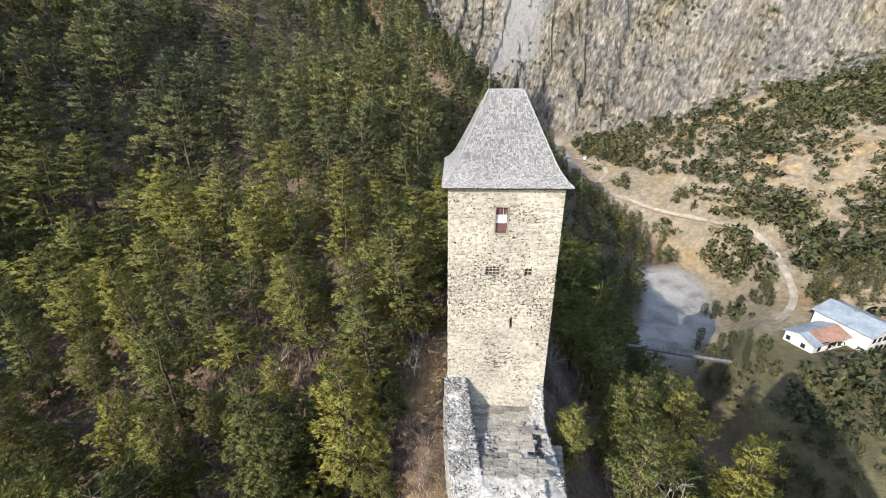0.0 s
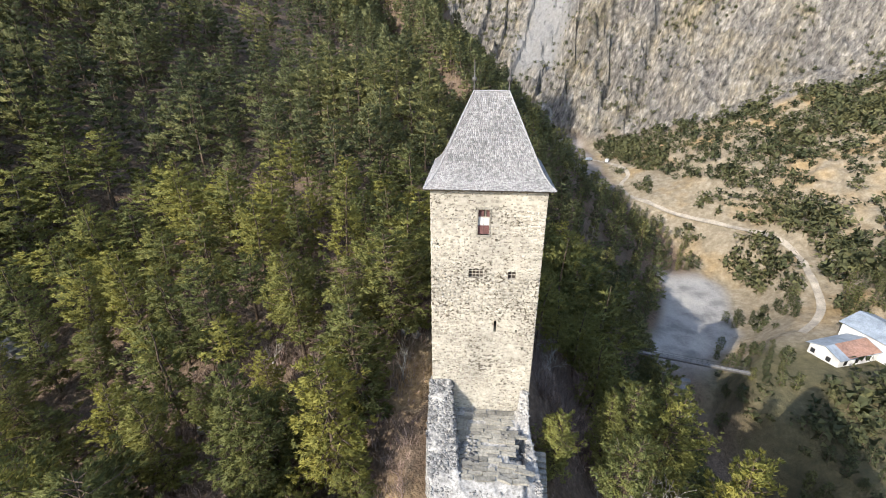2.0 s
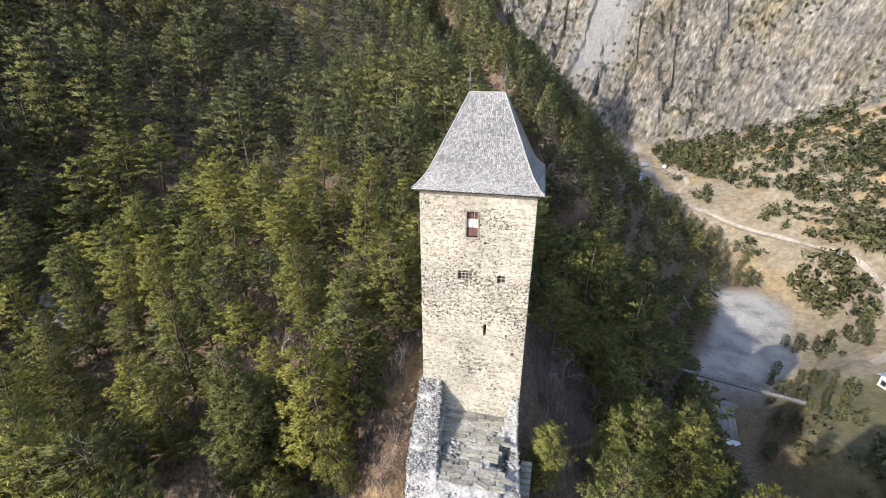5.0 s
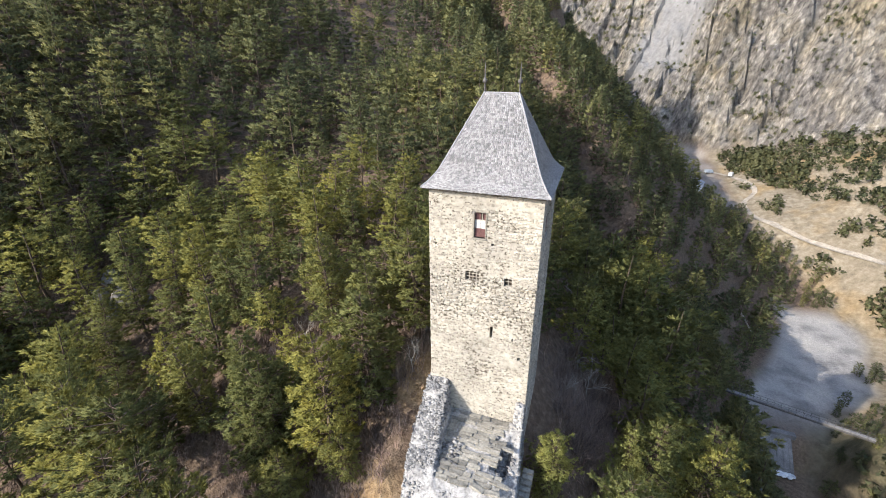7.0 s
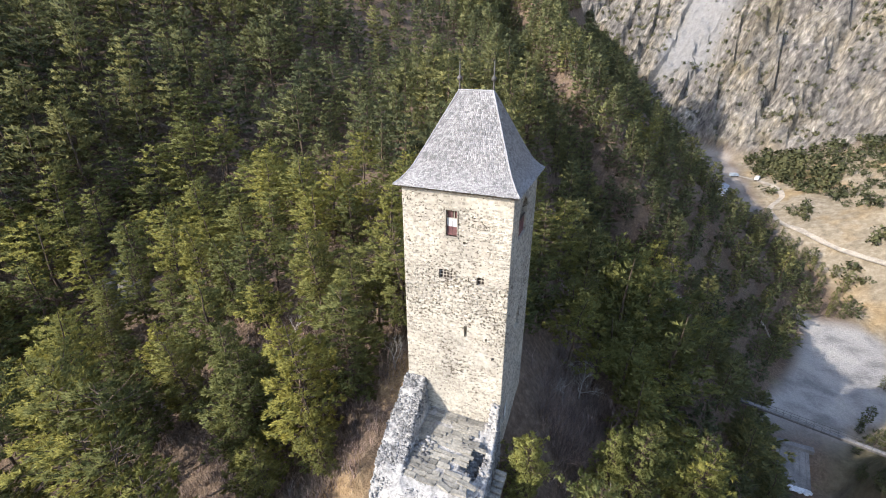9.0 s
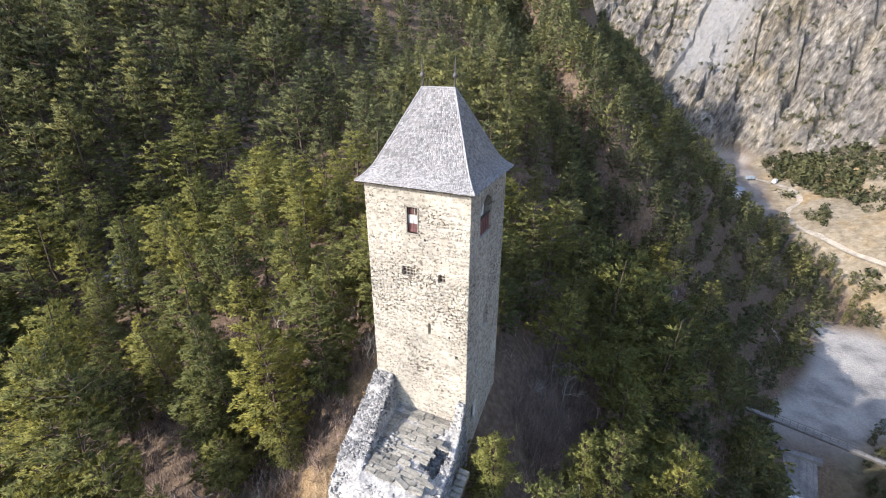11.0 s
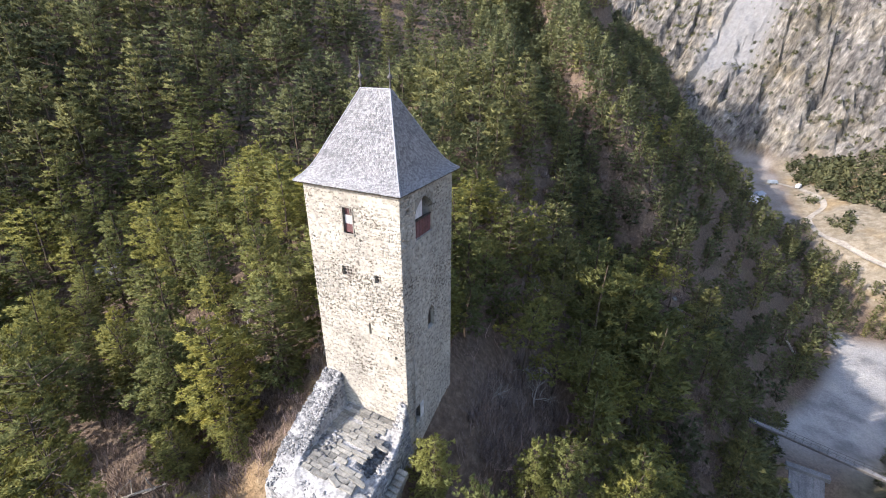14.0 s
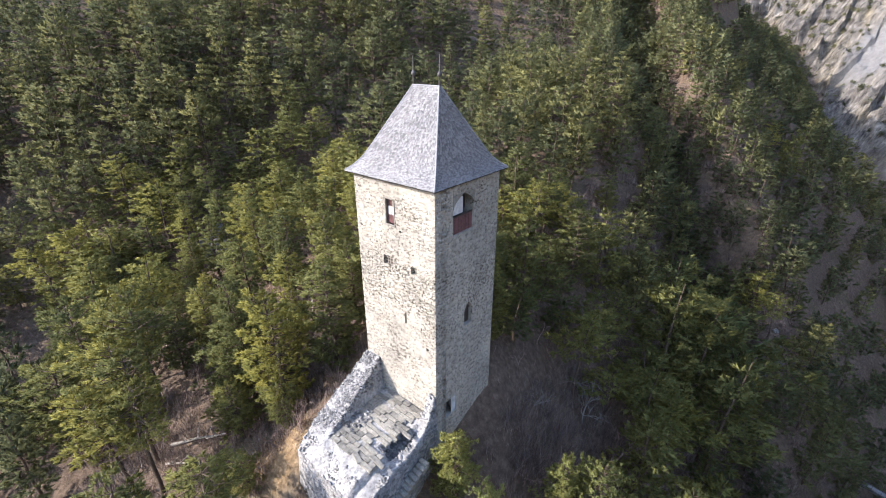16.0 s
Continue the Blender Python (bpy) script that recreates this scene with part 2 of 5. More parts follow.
def cliff_y(x):
    return np.interp(x, [-100, 40, 60, 121, 235, 400], [345, 327, 314, 300, 264, 232])


def gully_x(y):
    return np.interp(y, [40, 50, 65, 78, 95, 106, 119, 135, 163, 240, 330], [28, 24, 20, 16.5, 11, 7, -6, -19, -36, -62, -85])


def scree(x, y):
    """How much of the ground is the pale chute of loose stone that comes down beside the crag."""
    across = x - 0.42 * y + 7 * fbm(x, y, 26, 62, 3)
    return step(-152, -138, across) * (1 - step(-117, -103, across)) * step(20, 40, y - cliff_y(x))


def hill(x, y):
    """The wooded spur with the tower on it, its back rising to the far left and its flank falling to the river."""
    back = -2.5 + 0.27 * (y - 30) + 2.2 * fbm(x, y, 26, 3)
    back = back - 0.10 * np.clip(30 - y, 0, 60) - 0.10 * np.clip(-x - 14, 0, 34) + 0.52 * np.clip(-x - 50, 0, 260)
    back = back + 0.35 * np.clip(-10 - y, 0, 200) * step(20, -60, x)
    c = np.interp(y, [0, 25, 38, 60, 95, 150, 190, 230, 300, 360], [4, 3, 1, -3, -4, 6, 11, 11, 12, 14])
    flank = c - 0.70 * x - np.interp(y, [110, 190], [0.50, 0.27]) * np.clip(x - 3, 0, 500) - np.interp(y, [110, 190], [0.12, 0]) * np.clip(x - 15, 0, 500) + 2.0 * fbm(x, y, 30, 11) + 1.0 * fbm(x, y, 7, 14, 3) + step(45, 80, y) * step(-25, 5, x) * 6.5 * fbm(0.3 * x, y + 0.35 * x, 26, 19, 2)
    flank = flank - step(200, 255, y) * 0.7 * np.clip(x + 14, 0, 500)
    gully = x - gully_x(y)
    deep = np.interp(y, [80, 130, 220], [7.5, 15, 12])
    rough = step(48, 75, y) * (1 + 0.5 * fbm(x, y, 20, 21, 2))
    flank = flank + rough * (9.0 * np.exp(-((gully - 16) / 8) ** 2) - 1.2 * deep * np.exp(-((gully + 1) / 12) ** 2) + 0.6 * deep * np.exp(-((gully + 20) / 12) ** 2))
    h = soft_min(back, flank, 2.5)
    knoll = 3.6 * np.exp(-(((x - 0.5) / 8) ** 2 + ((y - 32) / 9) ** 2))
    # unseen ridge, added so that its shade falls across the valley floor
    shade_ridge = np.interp(y, [-60, -24, -17, -9, 0, 9, 12.5, 16, 19, 22], [0, 12, 27, 29, 31, 33, 34, 18, 5, 0]) * np.exp(-((x - 23) / 9) ** 2)
    bank = 2.7 * np.exp(-((x + 3.0) / 2.8) ** 2 - ((y - 22) / 5) ** 2)
    foot = 1.7 * np.exp(-((x - 7.5) / 3.5) ** 2 - ((y - 34.5) / 4) ** 2)
    # rise out of view, added to throw shade on the cliff foot
    crest = 38 * np.exp(-(((x + 37) / 15) ** 2 + ((y - 224) / 17) ** 2))
    return h + knoll + shade_ridge + bank + crest + foot


def terrain(x, y):
    x, y = np.asarray(x, float), np.asarray(y, float)
    d = x - river_x(y)
    w = bank_width(y)
    rise = step(w, w + np.interp(y, [60, 95, 108, 128], [21, 9, 9, 21]), d)
    far = np.clip(d - w - 20, 0, 1e4)
    right = river_z(y) + 0.7 * fbm(x, y, 11, 27, 3) + (road_z(y) - river_z(y)) * rise + 0.40 * far + rise * (2.2 * fbm(x, y, 18, 23) + 2.6 * (1 - 2 * np.abs(fbm(x, y, 9, 25, 3))) * step(5, 18, far) * step(120, 135, y) + step(0, 60, far) * 7 * fbm(x, y, 60, 29, 5))
    yard = np.exp(-(((x - 108) / 21) ** 2 + ((y - 114) / 15) ** 2) ** 2)
    right = right + (-52.0 - right) * yard
    h = soft_max(hill(x, y), right, 1.2)
    across = x - 0.42 * y
    broken = 1 - step(-52, -36, across + 6 * fbm(x, y, 30, 44, 3))
    rib = across / 24 + 1.6 * fbm(x, y, 50, 45, 4)
    lean, dip = x - 0.8 * y, 0.8 * x + y
    groove = 1 - 2.4 * np.abs(fbm(lean, dip * 0.2, 12, 57, 4))
    streak = fbm(lean, dip * 0.16, 6.0, 48, 3)
    blocks = 7 * (1 - 2.2 * np.abs(fbm(x, y, 32, 56, 4))) + 7 * (rib - np.floor(rib)) - 10 * np.abs(fbm(x, y, 19, 58, 3)) - 8 * np.abs(fbm(0.8 * x + 0.6 * y, 0.6 * x - 0.8 * y, 9, 59, 2))
    seam = 8 * np.exp(-((across + 43 + 5 * fbm(x, y, 24, 60, 3)) / 4.5) ** 2)
    crag = 13 * fbm(x, y, 75, 43, 3) + (0.45 + 0.75 * broken) * blocks + (1 - 0.35 * broken) * (4.0 * groove + 2.6 * streak) + 5.0 * fbm(x, y, 8, 49, 3) - 6 * np.abs(fbm(x + 0.5 * y, y, 11, 64, 3)) - seam
    crag = crag * (1 - 0.62 * scree(x, y))
    wall = river_z(y) * 0 - 33 + 1.32 * (y - cliff_y(x)) + crag * step(-4, 22, y - cliff_y(x))
    return soft_max(h, np.minimum(wall, 240 + 0.1 * y), 1.5)


def height(x, y):
    return float(terrain(np.array([x]), np.array([y]))[0])


def spaced(*runs):
    return np.concatenate([np.arange(a, b, s) for a, b, s in runs])


def build_ground():
    xs = spaced((-1600, -170, 110), (-170, -64, 2.4), (-64, 40, 0.9), (40, 180, 1.5), (180, 320, 2.2), (320, 420, 8), (420, 1700, 130))
    ys = spaced((-700, -130, 67), (-130, 8, 4), (8, 60, 0.9), (60, 250, 1.7), (250, 420, 1.25), (420, 500, 4), (500, 2200, 90))
    X, Y = np.meshgrid(xs, ys)
    Z = terrain(X, Y)
    nx, ny = len(xs), len(ys)
    i = (np.arange(ny - 1)[:, None] * nx + np.arange(nx - 1)[None, :]).ravel()
    tris = np.concatenate([np.stack([i, i + 1, i + nx + 1], 1), np.stack([i, i + nx + 1, i + nx], 1)])
    me = tri_mesh("ground", np.stack([X, Y, Z], -1).reshape(-1, 3), tris)
    x, y, z = X.ravel(), Y.ravel(), Z.ravel()
    d = x - river_x(y)
    wob = fbm(x, y, 14, 71, 4)
    wall = step(-3, 8, y - cliff_y(x) + 5 * wob) * step(-2, 6, z - np.maximum(hill(x, y), -1e3) + 3 * wob)
    gravel = (1 - step(bank_width(y) - 4, bank_width(y) + 2, d + 5 * wob)) * step(-14, -9, d) * step(-2.5, 0, river_z(y) + 2.5 - z) * step(110, 130, y) * np.maximum(1 - step(174, 184, y), 0.45 * step(238, 252, y))
    bare = np.exp(-((x + 4.5) / 3.5) ** 2 - ((y - 31) / 4.5) ** 2) + np.exp(-((x + 5) / 5) ** 2 - ((y - 17) / 4) ** 2)
    right = np.clip(step(2, 10, d) * step(76, 104, y + 0.5 * (x - 90)) * (1 - wall) + step(0.25, 0.7, bare + 0.3 * fbm(x, y, 2.5, 73, 3)), 0, 1)
    tan = np.exp(-((x + 3.6) / 2.2) ** 2 - ((y - 29.5) / 3.5) ** 2) + np.exp(-((x + 4) / 3.2) ** 2 - ((y - 18.5) / 3.2) ** 2)
    for key, val in (("scree", scree(x, y) * wall), ("rock", wall), ("gravel", gravel), ("dry", right), ("grass", step(62, 74, x) * (1 - step(112, 124, y)) * (1 - step(40, 60, x - 90))), ("tan", step(0.2, 0.75, tan + 0.35 * fbm(x, y, 1.6, 75, 3)))):
        me.attributes.new(key, "FLOAT", "POINT").data.foreach_set("value", np.asarray(val, np.float32))
    mid = wall[tris[:, 0]]
    me.attributes.new("sharp_face", "BOOLEAN", "FACE").data.foreach_set("value", mid > 0.5)
    return me


def ground_material():
    m, nt, b = material("ground", 0.95)

    def att(key):
        a = nt.nodes.new("ShaderNodeAttribute")
        a.attribute_name = key
        return a.outputs["Fac"]

    fine, coarse = noise_node(nt, 1.6, 6, 0.7), noise_node(nt, 0.09, 4)
    floor = ramp_node(nt, [(0.28, (0.065, 0.046, 0.032)), (0.5, (0.132, 0.094, 0.065)), (0.72, (0.222, 0.163, 0.112))])
    nt.links.new(fine.outputs[0], floor.inputs[0])
    green = ramp_node(nt, [(0.3, (0.05, 0.055, 0.02)), (0.7, (0.13, 0.12, 0.05))])
    nt.links.new(fine.outputs[0], green.inputs[0])
    pick = ramp_node(nt, [(0.58, (0, 0, 0)), (0.72, (1, 1, 1))])
    nt.links.new(coarse.outputs[0], pick.inputs[0])
    forest = mix_node(nt, pick.outputs[0], floor.outputs[0], green.outputs[0])
    dryfine = noise_node(nt, 0.42, 7, 0.72)
    dry = ramp_node(nt, [(0.3, (0.145, 0.117, 0.08)), (0.46, (0.228, 0.186, 0.126)), (0.60, (0.305, 0.257, 0.182)), (0.75, (0.37, 0.328, 0.255))])
    nt.links.new(dryfine.outputs[0], dry.inputs[0])
    patch = noise_node(nt, 0.045, 3)
    ora = ramp_node(nt, [(0.50, (0.88, 0.89, 0.9)), (0.66, (1.0, 0.87, 0.66))])
    nt.links.new(patch.outputs[0], ora.inputs[0])
    dryc = mix_node(nt, 1.0, dry.outputs[0], ora.outputs[0], "MULTIPLY")
    strata = streak_noise(nt, 0.5, 6, 0.7, 0.36)
    # darkest stop puts the shade of cracks and crevices into the rock colour
    rock = ramp_node(nt, [(0.37, (0.065, 0.06, 0.053)), (0.45, (0.148, 0.138, 0.121)), (0.55, (0.215, 0.201, 0.176)), (0.64, (0.35, 0.329, 0.292))])
    nt.links.new(strata.outputs[0], rock.inputs[0])
    rocks = rock.outputs[0]
    # random slab tones put the light and shade of broken facets into the colour
    for scale, lo, hi in ((0.13, 0.74, 1.16), (0.75, 0.74, 1.18)):
        slabs = nt.nodes.new("ShaderNodeTexVoronoi")
        slabs.inputs["Scale"].default_value = scale
        nt.links.new(strata.inputs["Vector"].links[0].from_socket, slabs.inputs["Vector"])
        slab_tone = ramp_node(nt, [(0.0, (lo, lo, lo * 1.01)), (1.0, (hi, hi * 0.985, hi * 0.95))])
        nt.links.new(slabs.outputs["Color"], slab_tone.inputs[0])
        rocks = mix_node(nt, 0.85, rocks, slab_tone.outputs[0], "MULTIPLY")
    # bluish dark patches put crevice shade into the rock colour; others brown it
    crevice_noise = noise_node(nt, 0.035, 5, 0.65)
    crevice_tint = ramp_node(nt, [(0.40, (0.80, 0.80, 0.83)), (0.52, (1, 1, 1)), (0.64, (0.86, 0.80, 0.66))])
    nt.links.new(crevice_noise.outputs[0], crevice_tint.inputs[0])
    rockc = mix_node(nt, 1.0, rocks, crevice_tint.outputs[0], "MULTIPLY")
    band = streak_noise(nt, 0.09, 7, 0.72, 0.26)
    banded = ramp_node(nt, [(0.38, (0.72, 0.71, 0.72)), (0.5, (0.98, 0.98, 0.98)), (0.64, (1.16, 1.10, 0.98))])
    nt.links.new(band.outputs[0], banded.inputs[0])
    rockc = mix_node(nt, 0.9, rockc, banded.outputs[0], "MULTIPLY")
    loose = ramp_node(nt, [(0.3, (0.15, 0.146, 0.138)), (0.7, (0.25, 0.244, 0.232))])
    nt.links.new(dryfine.outputs[0], loose.inputs[0])
    rockc = mix_node(nt, att("scree"), rockc, loose.outputs[0])
    peb = noise_node(nt, 2.4, 5, 0.7)
    gra = ramp_node(nt, [(0.3, (0.25, 0.241, 0.225)), (0.7, (0.40, 0.388, 0.362))])
    nt.links.new(peb.outputs[0], gra.inputs[0])
    col = mix_node(nt, att("dry"), forest, dryc)
    turf = ramp_node(nt, [(0.3, (0.055, 0.053, 0.028)), (0.55, (0.112, 0.099, 0.052)), (0.75, (0.175, 0.148, 0.088))])
    nt.links.new(dryfine.outputs[0], turf.inputs[0])
    col = mix_node(nt, att("grass"), col, turf.outputs[0])
    straw = ramp_node(nt, [(0.3, (0.17, 0.105, 0.052)), (0.55, (0.33, 0.225, 0.118)), (0.75, (0.44, 0.33, 0.20))])
    nt.links.new(fine.outputs[0], straw.inputs[0])
    col = mix_node(nt, att("tan"), col, straw.outputs[0])
    col = mix_node(nt, att("rock"), col, rockc)
    bars = ramp_node(nt, [(0.36, (0.55, 0.55, 0.56)), (0.5, (0.9, 0.89, 0.88)), (0.62, (1.06, 1.04, 1.0))])
    nt.links.new(noise_node(nt, 0.11, 6, 0.62).outputs[0], bars.inputs[0])
    col = mix_node(nt, att("gravel"), col, mix_node(nt, 1.0, gra.outputs[0], bars.outputs[0], "MULTIPLY"))
    nt.links.new(col, b.inputs["Base Color"])
    hsum = nt.nodes.new("ShaderNodeMath")
    hsum.operation = "ADD"
    nt.links.new(fine.outputs[0], hsum.inputs[0])
    big = nt.nodes.new("ShaderNodeMath")
    big.operation = "MULTIPLY"
    nt.links.new(strata.outputs[0], big.inputs[0])
    nt.links.new(att("rock"), big.inputs[1])
    big2 = nt.nodes.new("ShaderNodeMath")
    big2.operation = "MULTIPLY"
    big2.inputs[1].default_value = 3.5
    nt.links.new(big.outputs[0], big2.inputs[0])
    nt.links.new(big2.outputs[0], hsum.inputs[1])
    bump_node(nt, b, hsum.outputs[0], 0.9, 0.6)
    return m


GROUND = ground_material()
ground = tagged(thing("ground", build_ground(), GROUND), "wooded mountainside with brown litter, river gorge and grey cliffs", "ground", kind="structure")


# ---------------------------------------------------------------- tower
TOWER_TURN = 2.5
TOWER = pose(1.95, 30.48, 0, 0, 0, TOWER_TURN)
HW, HD, TOP = 3.68, 3.52, 18.15
tower = tagged(new("tower"), "square rubble-stone castle tower with shingled bell-cast hip roof", "tower")
tower.matrix_basis = TOWER


def wall_frame(side):
    """Matrix from a wall's own plane (along, outward, up) to the tower: front, right, back, left."""
    return [Matrix.Translation((0, -HD, 0)), Matrix.Translation((HW, 0, 0)) @ pose(0, 0, 0, 0, 0, 90),
            Matrix.Translation((0, HD, 0)) @ pose(0, 0, 0, 0, 0, 180), Matrix.Translation((-HW, 0, 0)) @ pose(0, 0, 0, 0, 0, 270)][side]


# openings: (from, to, sill, head) along each wall, seen from outside
OPENINGS = [
    [(-0.60, 0.12, 15.10, 16.82), (-1.12, -0.16, 11.90, 12.60), (1.52, 2.06, 11.86, 12.46), (0.75, 0.95, 7.60, 8.52),
     (2.80, 3.02, 6.08, 6.36), (-3.30, -3.14, 14.25, 14.41), (0.55, 0.72, 14.64, 14.82), (2.30, 2.42, 7.60, 7.86)],
    [(-1.72, 0.55, 14.62, 17.40), (-0.28, 0.66, 6.90, 8.85), (-2.40, -1.10, -0.60, 1.00), (-2.95, -2.80, 15.6, 15.8)],
    [(-0.4, 0.4, 11.8, 12.9)], [(-0.4, 0.4, 11.8, 12.9)]]
LENGTH = [HW, HD, HW, HD]
THICK = 1.15


def wall_mesh(half, z0, z1, holes, thick, outer):
    """A wall slab with rectangular openings right through it."""
    us = sorted({-half, half, *[h[0] for h in holes], *[h[1] for h in holes]})
    zs = sorted({z0, z1, *[h[2] for h in holes], *[h[3] for h in holes]})
    bm = bmesh.new()
    inside = half - thick if not outer else half

    def solid(i, j):
        if not (0 <= i < len(us) - 1 and 0 <= j < len(zs) - 1):
            return False
        u, z = (us[i] + us[i + 1]) / 2, (zs[j] + zs[j + 1]) / 2
        return not any(h[0] < u < h[1] and h[2] < z < h[3] for h in holes)

    def quad(*p):
        bm.faces.new([bm.verts.new(q) for q in p])

    for i in range(len(us) - 1):
        for j in range(len(zs) - 1):
            if not solid(i, j):
                continue
            a, b, c, d = us[i], us[i + 1], zs[j], zs[j + 1]
            quad((a, 0, c), (b, 0, c), (b, 0, d), (a, 0, d))
            quad((b, thick, c), (a, thick, c), (a, thick, d), (b, thick, d))
            for di, dj, p, q in ((-1, 0, (a, d), (a, c)), (1, 0, (b, c), (b, d)), (0, -1, (a, c), (b, c)), (0, 1, (b, d), (a, d))):
                if not solid(i + di, j + dj):
                    quad((p[0], thick, p[1]), (q[0], thick, q[1]), (q[0], 0, q[1]), (p[0], 0, p[1]))
    return bm


def stone_arrays(kind, seed):
    """One rubble stone of unit size: x and z within half a unit, y out of the wall by one unit."""
    r = np.random.default_rng(seed)
    n = 8
    ang = np.array([22, 68, 112, 158, 202, 248, 292, 338]) * math.pi / 180
    ring = np.stack([np.cos(ang), np.sin(ang)], 1)
    ring = np.sign(ring) * np.abs(ring) ** 0.45 * 0.5 * r.uniform(0.86, 1.02, (n, 1))
    base = np.column_stack([ring[:, 0], np.full(n, 0.35), ring[:, 1]])
    mid = np.column_stack([ring[:, 0], np.full(n, 0.2), ring[:, 1]])
    cap = np.column_stack([ring[:, 0] * 0.80, np.full(n, -1.0) + r.uniform(-0.2, 0.2, n), ring[:, 1] * 0.74])
    V = np.concatenate([base, mid, cap, [[0, -1.0, 0]]])
    V = V[n:]
    F = []
    for k in range(n):
        a, b = k, (k + 1) % n
        F += [(a, b, b + n), (a, b + n, a + n)]
    F += [(n + k, n + (k + 1) % n, 2 * n) for k in range(n)]
    return V, np.array(F)


STONES = [stone_arrays(0, 100 + s) for s in range(10)]


def courses(half, z0, z1, holes, r, band=None):
    """Places of stones laid in uneven courses, leaving openings free: (u, z, width, height, proud). In the band the plaster is gone and large stones stand out."""
    big, band = (2.0, None) if band == "coarse" else (1.0, band)
    out, z = [], z0
    while z < z1:
        edge = 0.0 if band is None else min(1.0, max(0.0, min(z - band[0], band[1] - z) / 0.7))
        open_joint = edge if band else 0.55
        hgt = min(big * r.uniform(0.11 + 0.04 * open_joint, 0.20 + 0.06 * open_joint), z1 - z + 0.02)
        u, sag = -half, r.uniform(0, 9)
        while u < half - 0.02:
            wid = min(hgt * r.uniform(0.8, 1.9 - 0.3 * open_joint), half - u)
            if half - u - wid < 0.12:
                wid = half - u
            cu, cz = u + wid / 2, z + hgt / 2 + 0.10 * math.sin(u * 1.1 + sag) + r.normal(0, 0.03 + 0.03 * open_joint)
            free = all(not (h[0] - wid * 0.48 < cu < h[1] + wid * 0.48 and h[2] - hgt * 0.48 < cz < h[3] + hgt * 0.48) for h in holes)
            bare = max(open_joint, min(1.0, max(0.0, 0.35 + 1.3 * noise.noise(Vector((cu * 0.55, cz * 0.9, half))))))
            quoin = half - abs(cu) < 0.7
            if free and r.random() < 0.62 + 0.35 * max(bare, 0.8 * quoin):
                out.append((cu, cz, wid * 0.96, hgt * r.uniform(0.72, 1.12), r.uniform(0.004, 0.014) + bare * r.uniform(0.004, 0.042) + edge * r.uniform(0.0, 0.02)))
            u += wid
        z += hgt
    return out


def lay_stones(places, r):
    items = []
    for u, z, w, h, p in places:
        V, F = STONES[r.integers(len(STONES))]
        a = r.normal(0, 0.17)
        x, zz = V[:, 0] * w * r.choice((-1, 1)), V[:, 2] * h
        items.append((np.column_stack([u + x * math.cos(a) - zz * math.sin(a), V[:, 1] * p, z + x * math.sin(a) + zz * math.cos(a)]), F))
    return join_arrays(items)


WALL_LABEL = ["sunlit cream rubble wall with small windows and loophole", "shaded rubble wall with tall arched opening", "rear rubble wall", "side rubble wall"]
tower_walls, wall_places = [], []
for side in range(4):
    half = LENGTH[side] if side % 2 == 0 else LENGTH[side] - THICK
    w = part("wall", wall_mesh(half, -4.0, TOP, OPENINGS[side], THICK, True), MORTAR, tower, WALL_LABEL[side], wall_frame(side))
    tower_walls.append(w)
    wall_places.append(courses(LENGTH[side], -2.5, TOP - 0.02, OPENINGS[side], np.random.default_rng(side + 5), ((8.6, 12.7), None, "coarse", "coarse")[side]))
    kept = wall_places[side] if side else wall_places[0][:-300]
    V, F = lay_stones(kept, np.random.default_rng(side + 50))
    st = thing("stonework", tri_mesh("stonework", V, F), STONE, w)
    tagged(st, "uneven courses of cream rubble stones", kind="stuff")

# roof: four bell-cast faces laid with shingles
EX, EY, EAVE, RIDGE, RH = 4.06, 3.98, 18.22, 23.65, 1.12
PROFILE = [(0.0, 0.0), (0.13, 0.062), (0.25, 0.145), (0.34, 0.235), (1.0, 1.0)]


def roof_at(s):
    """Half sizes and height of the roof at a share s of the way up its slope."""
    f = np.interp(s, [0, 0.16, 0.30, 0.41, 1], [p[0] for p in PROFILE])
    g = np.interp(s, [0, 0.16, 0.30, 0.41, 1], [p[1] for p in PROFILE])
    return EX - f * (EX - RH), EY - f * (EY - 0.04), EAVE + g * (RIDGE - EAVE)


def roof_deck():
    bm = bmesh.new()
    rings = []
    for s in np.linspace(0, 1, 16):
        a, b, z = roof_at(s)
        rings.append([bm.verts.new(p) for p in ((-a, -b, z - 0.03), (a, -b, z - 0.03), (a, b, z - 0.03), (-a, b, z - 0.03))])
    for lo, hi in zip(rings, rings[1:]):
        for k in range(4):
            bm.faces.new((lo[k], lo[(k + 1) % 4], hi[(k + 1) % 4], hi[k]))
    bm.faces.new(rings[-1])
    under = [bm.verts.new((v.co.x * 0.985, v.co.y * 0.985, EAVE - 0.09)) for v in rings[0]]
    for k in range(4):
        bm.faces.new((under[k], under[(k + 1) % 4], rings[0][(k + 1) % 4], rings[0][k]))
    bm.faces.new(under[::-1])
    return bm


roof = part("roof", roof_deck(), DARK, tower, "grey weathered wooden shingle roof with flared eaves")
ROWS_UP = 55


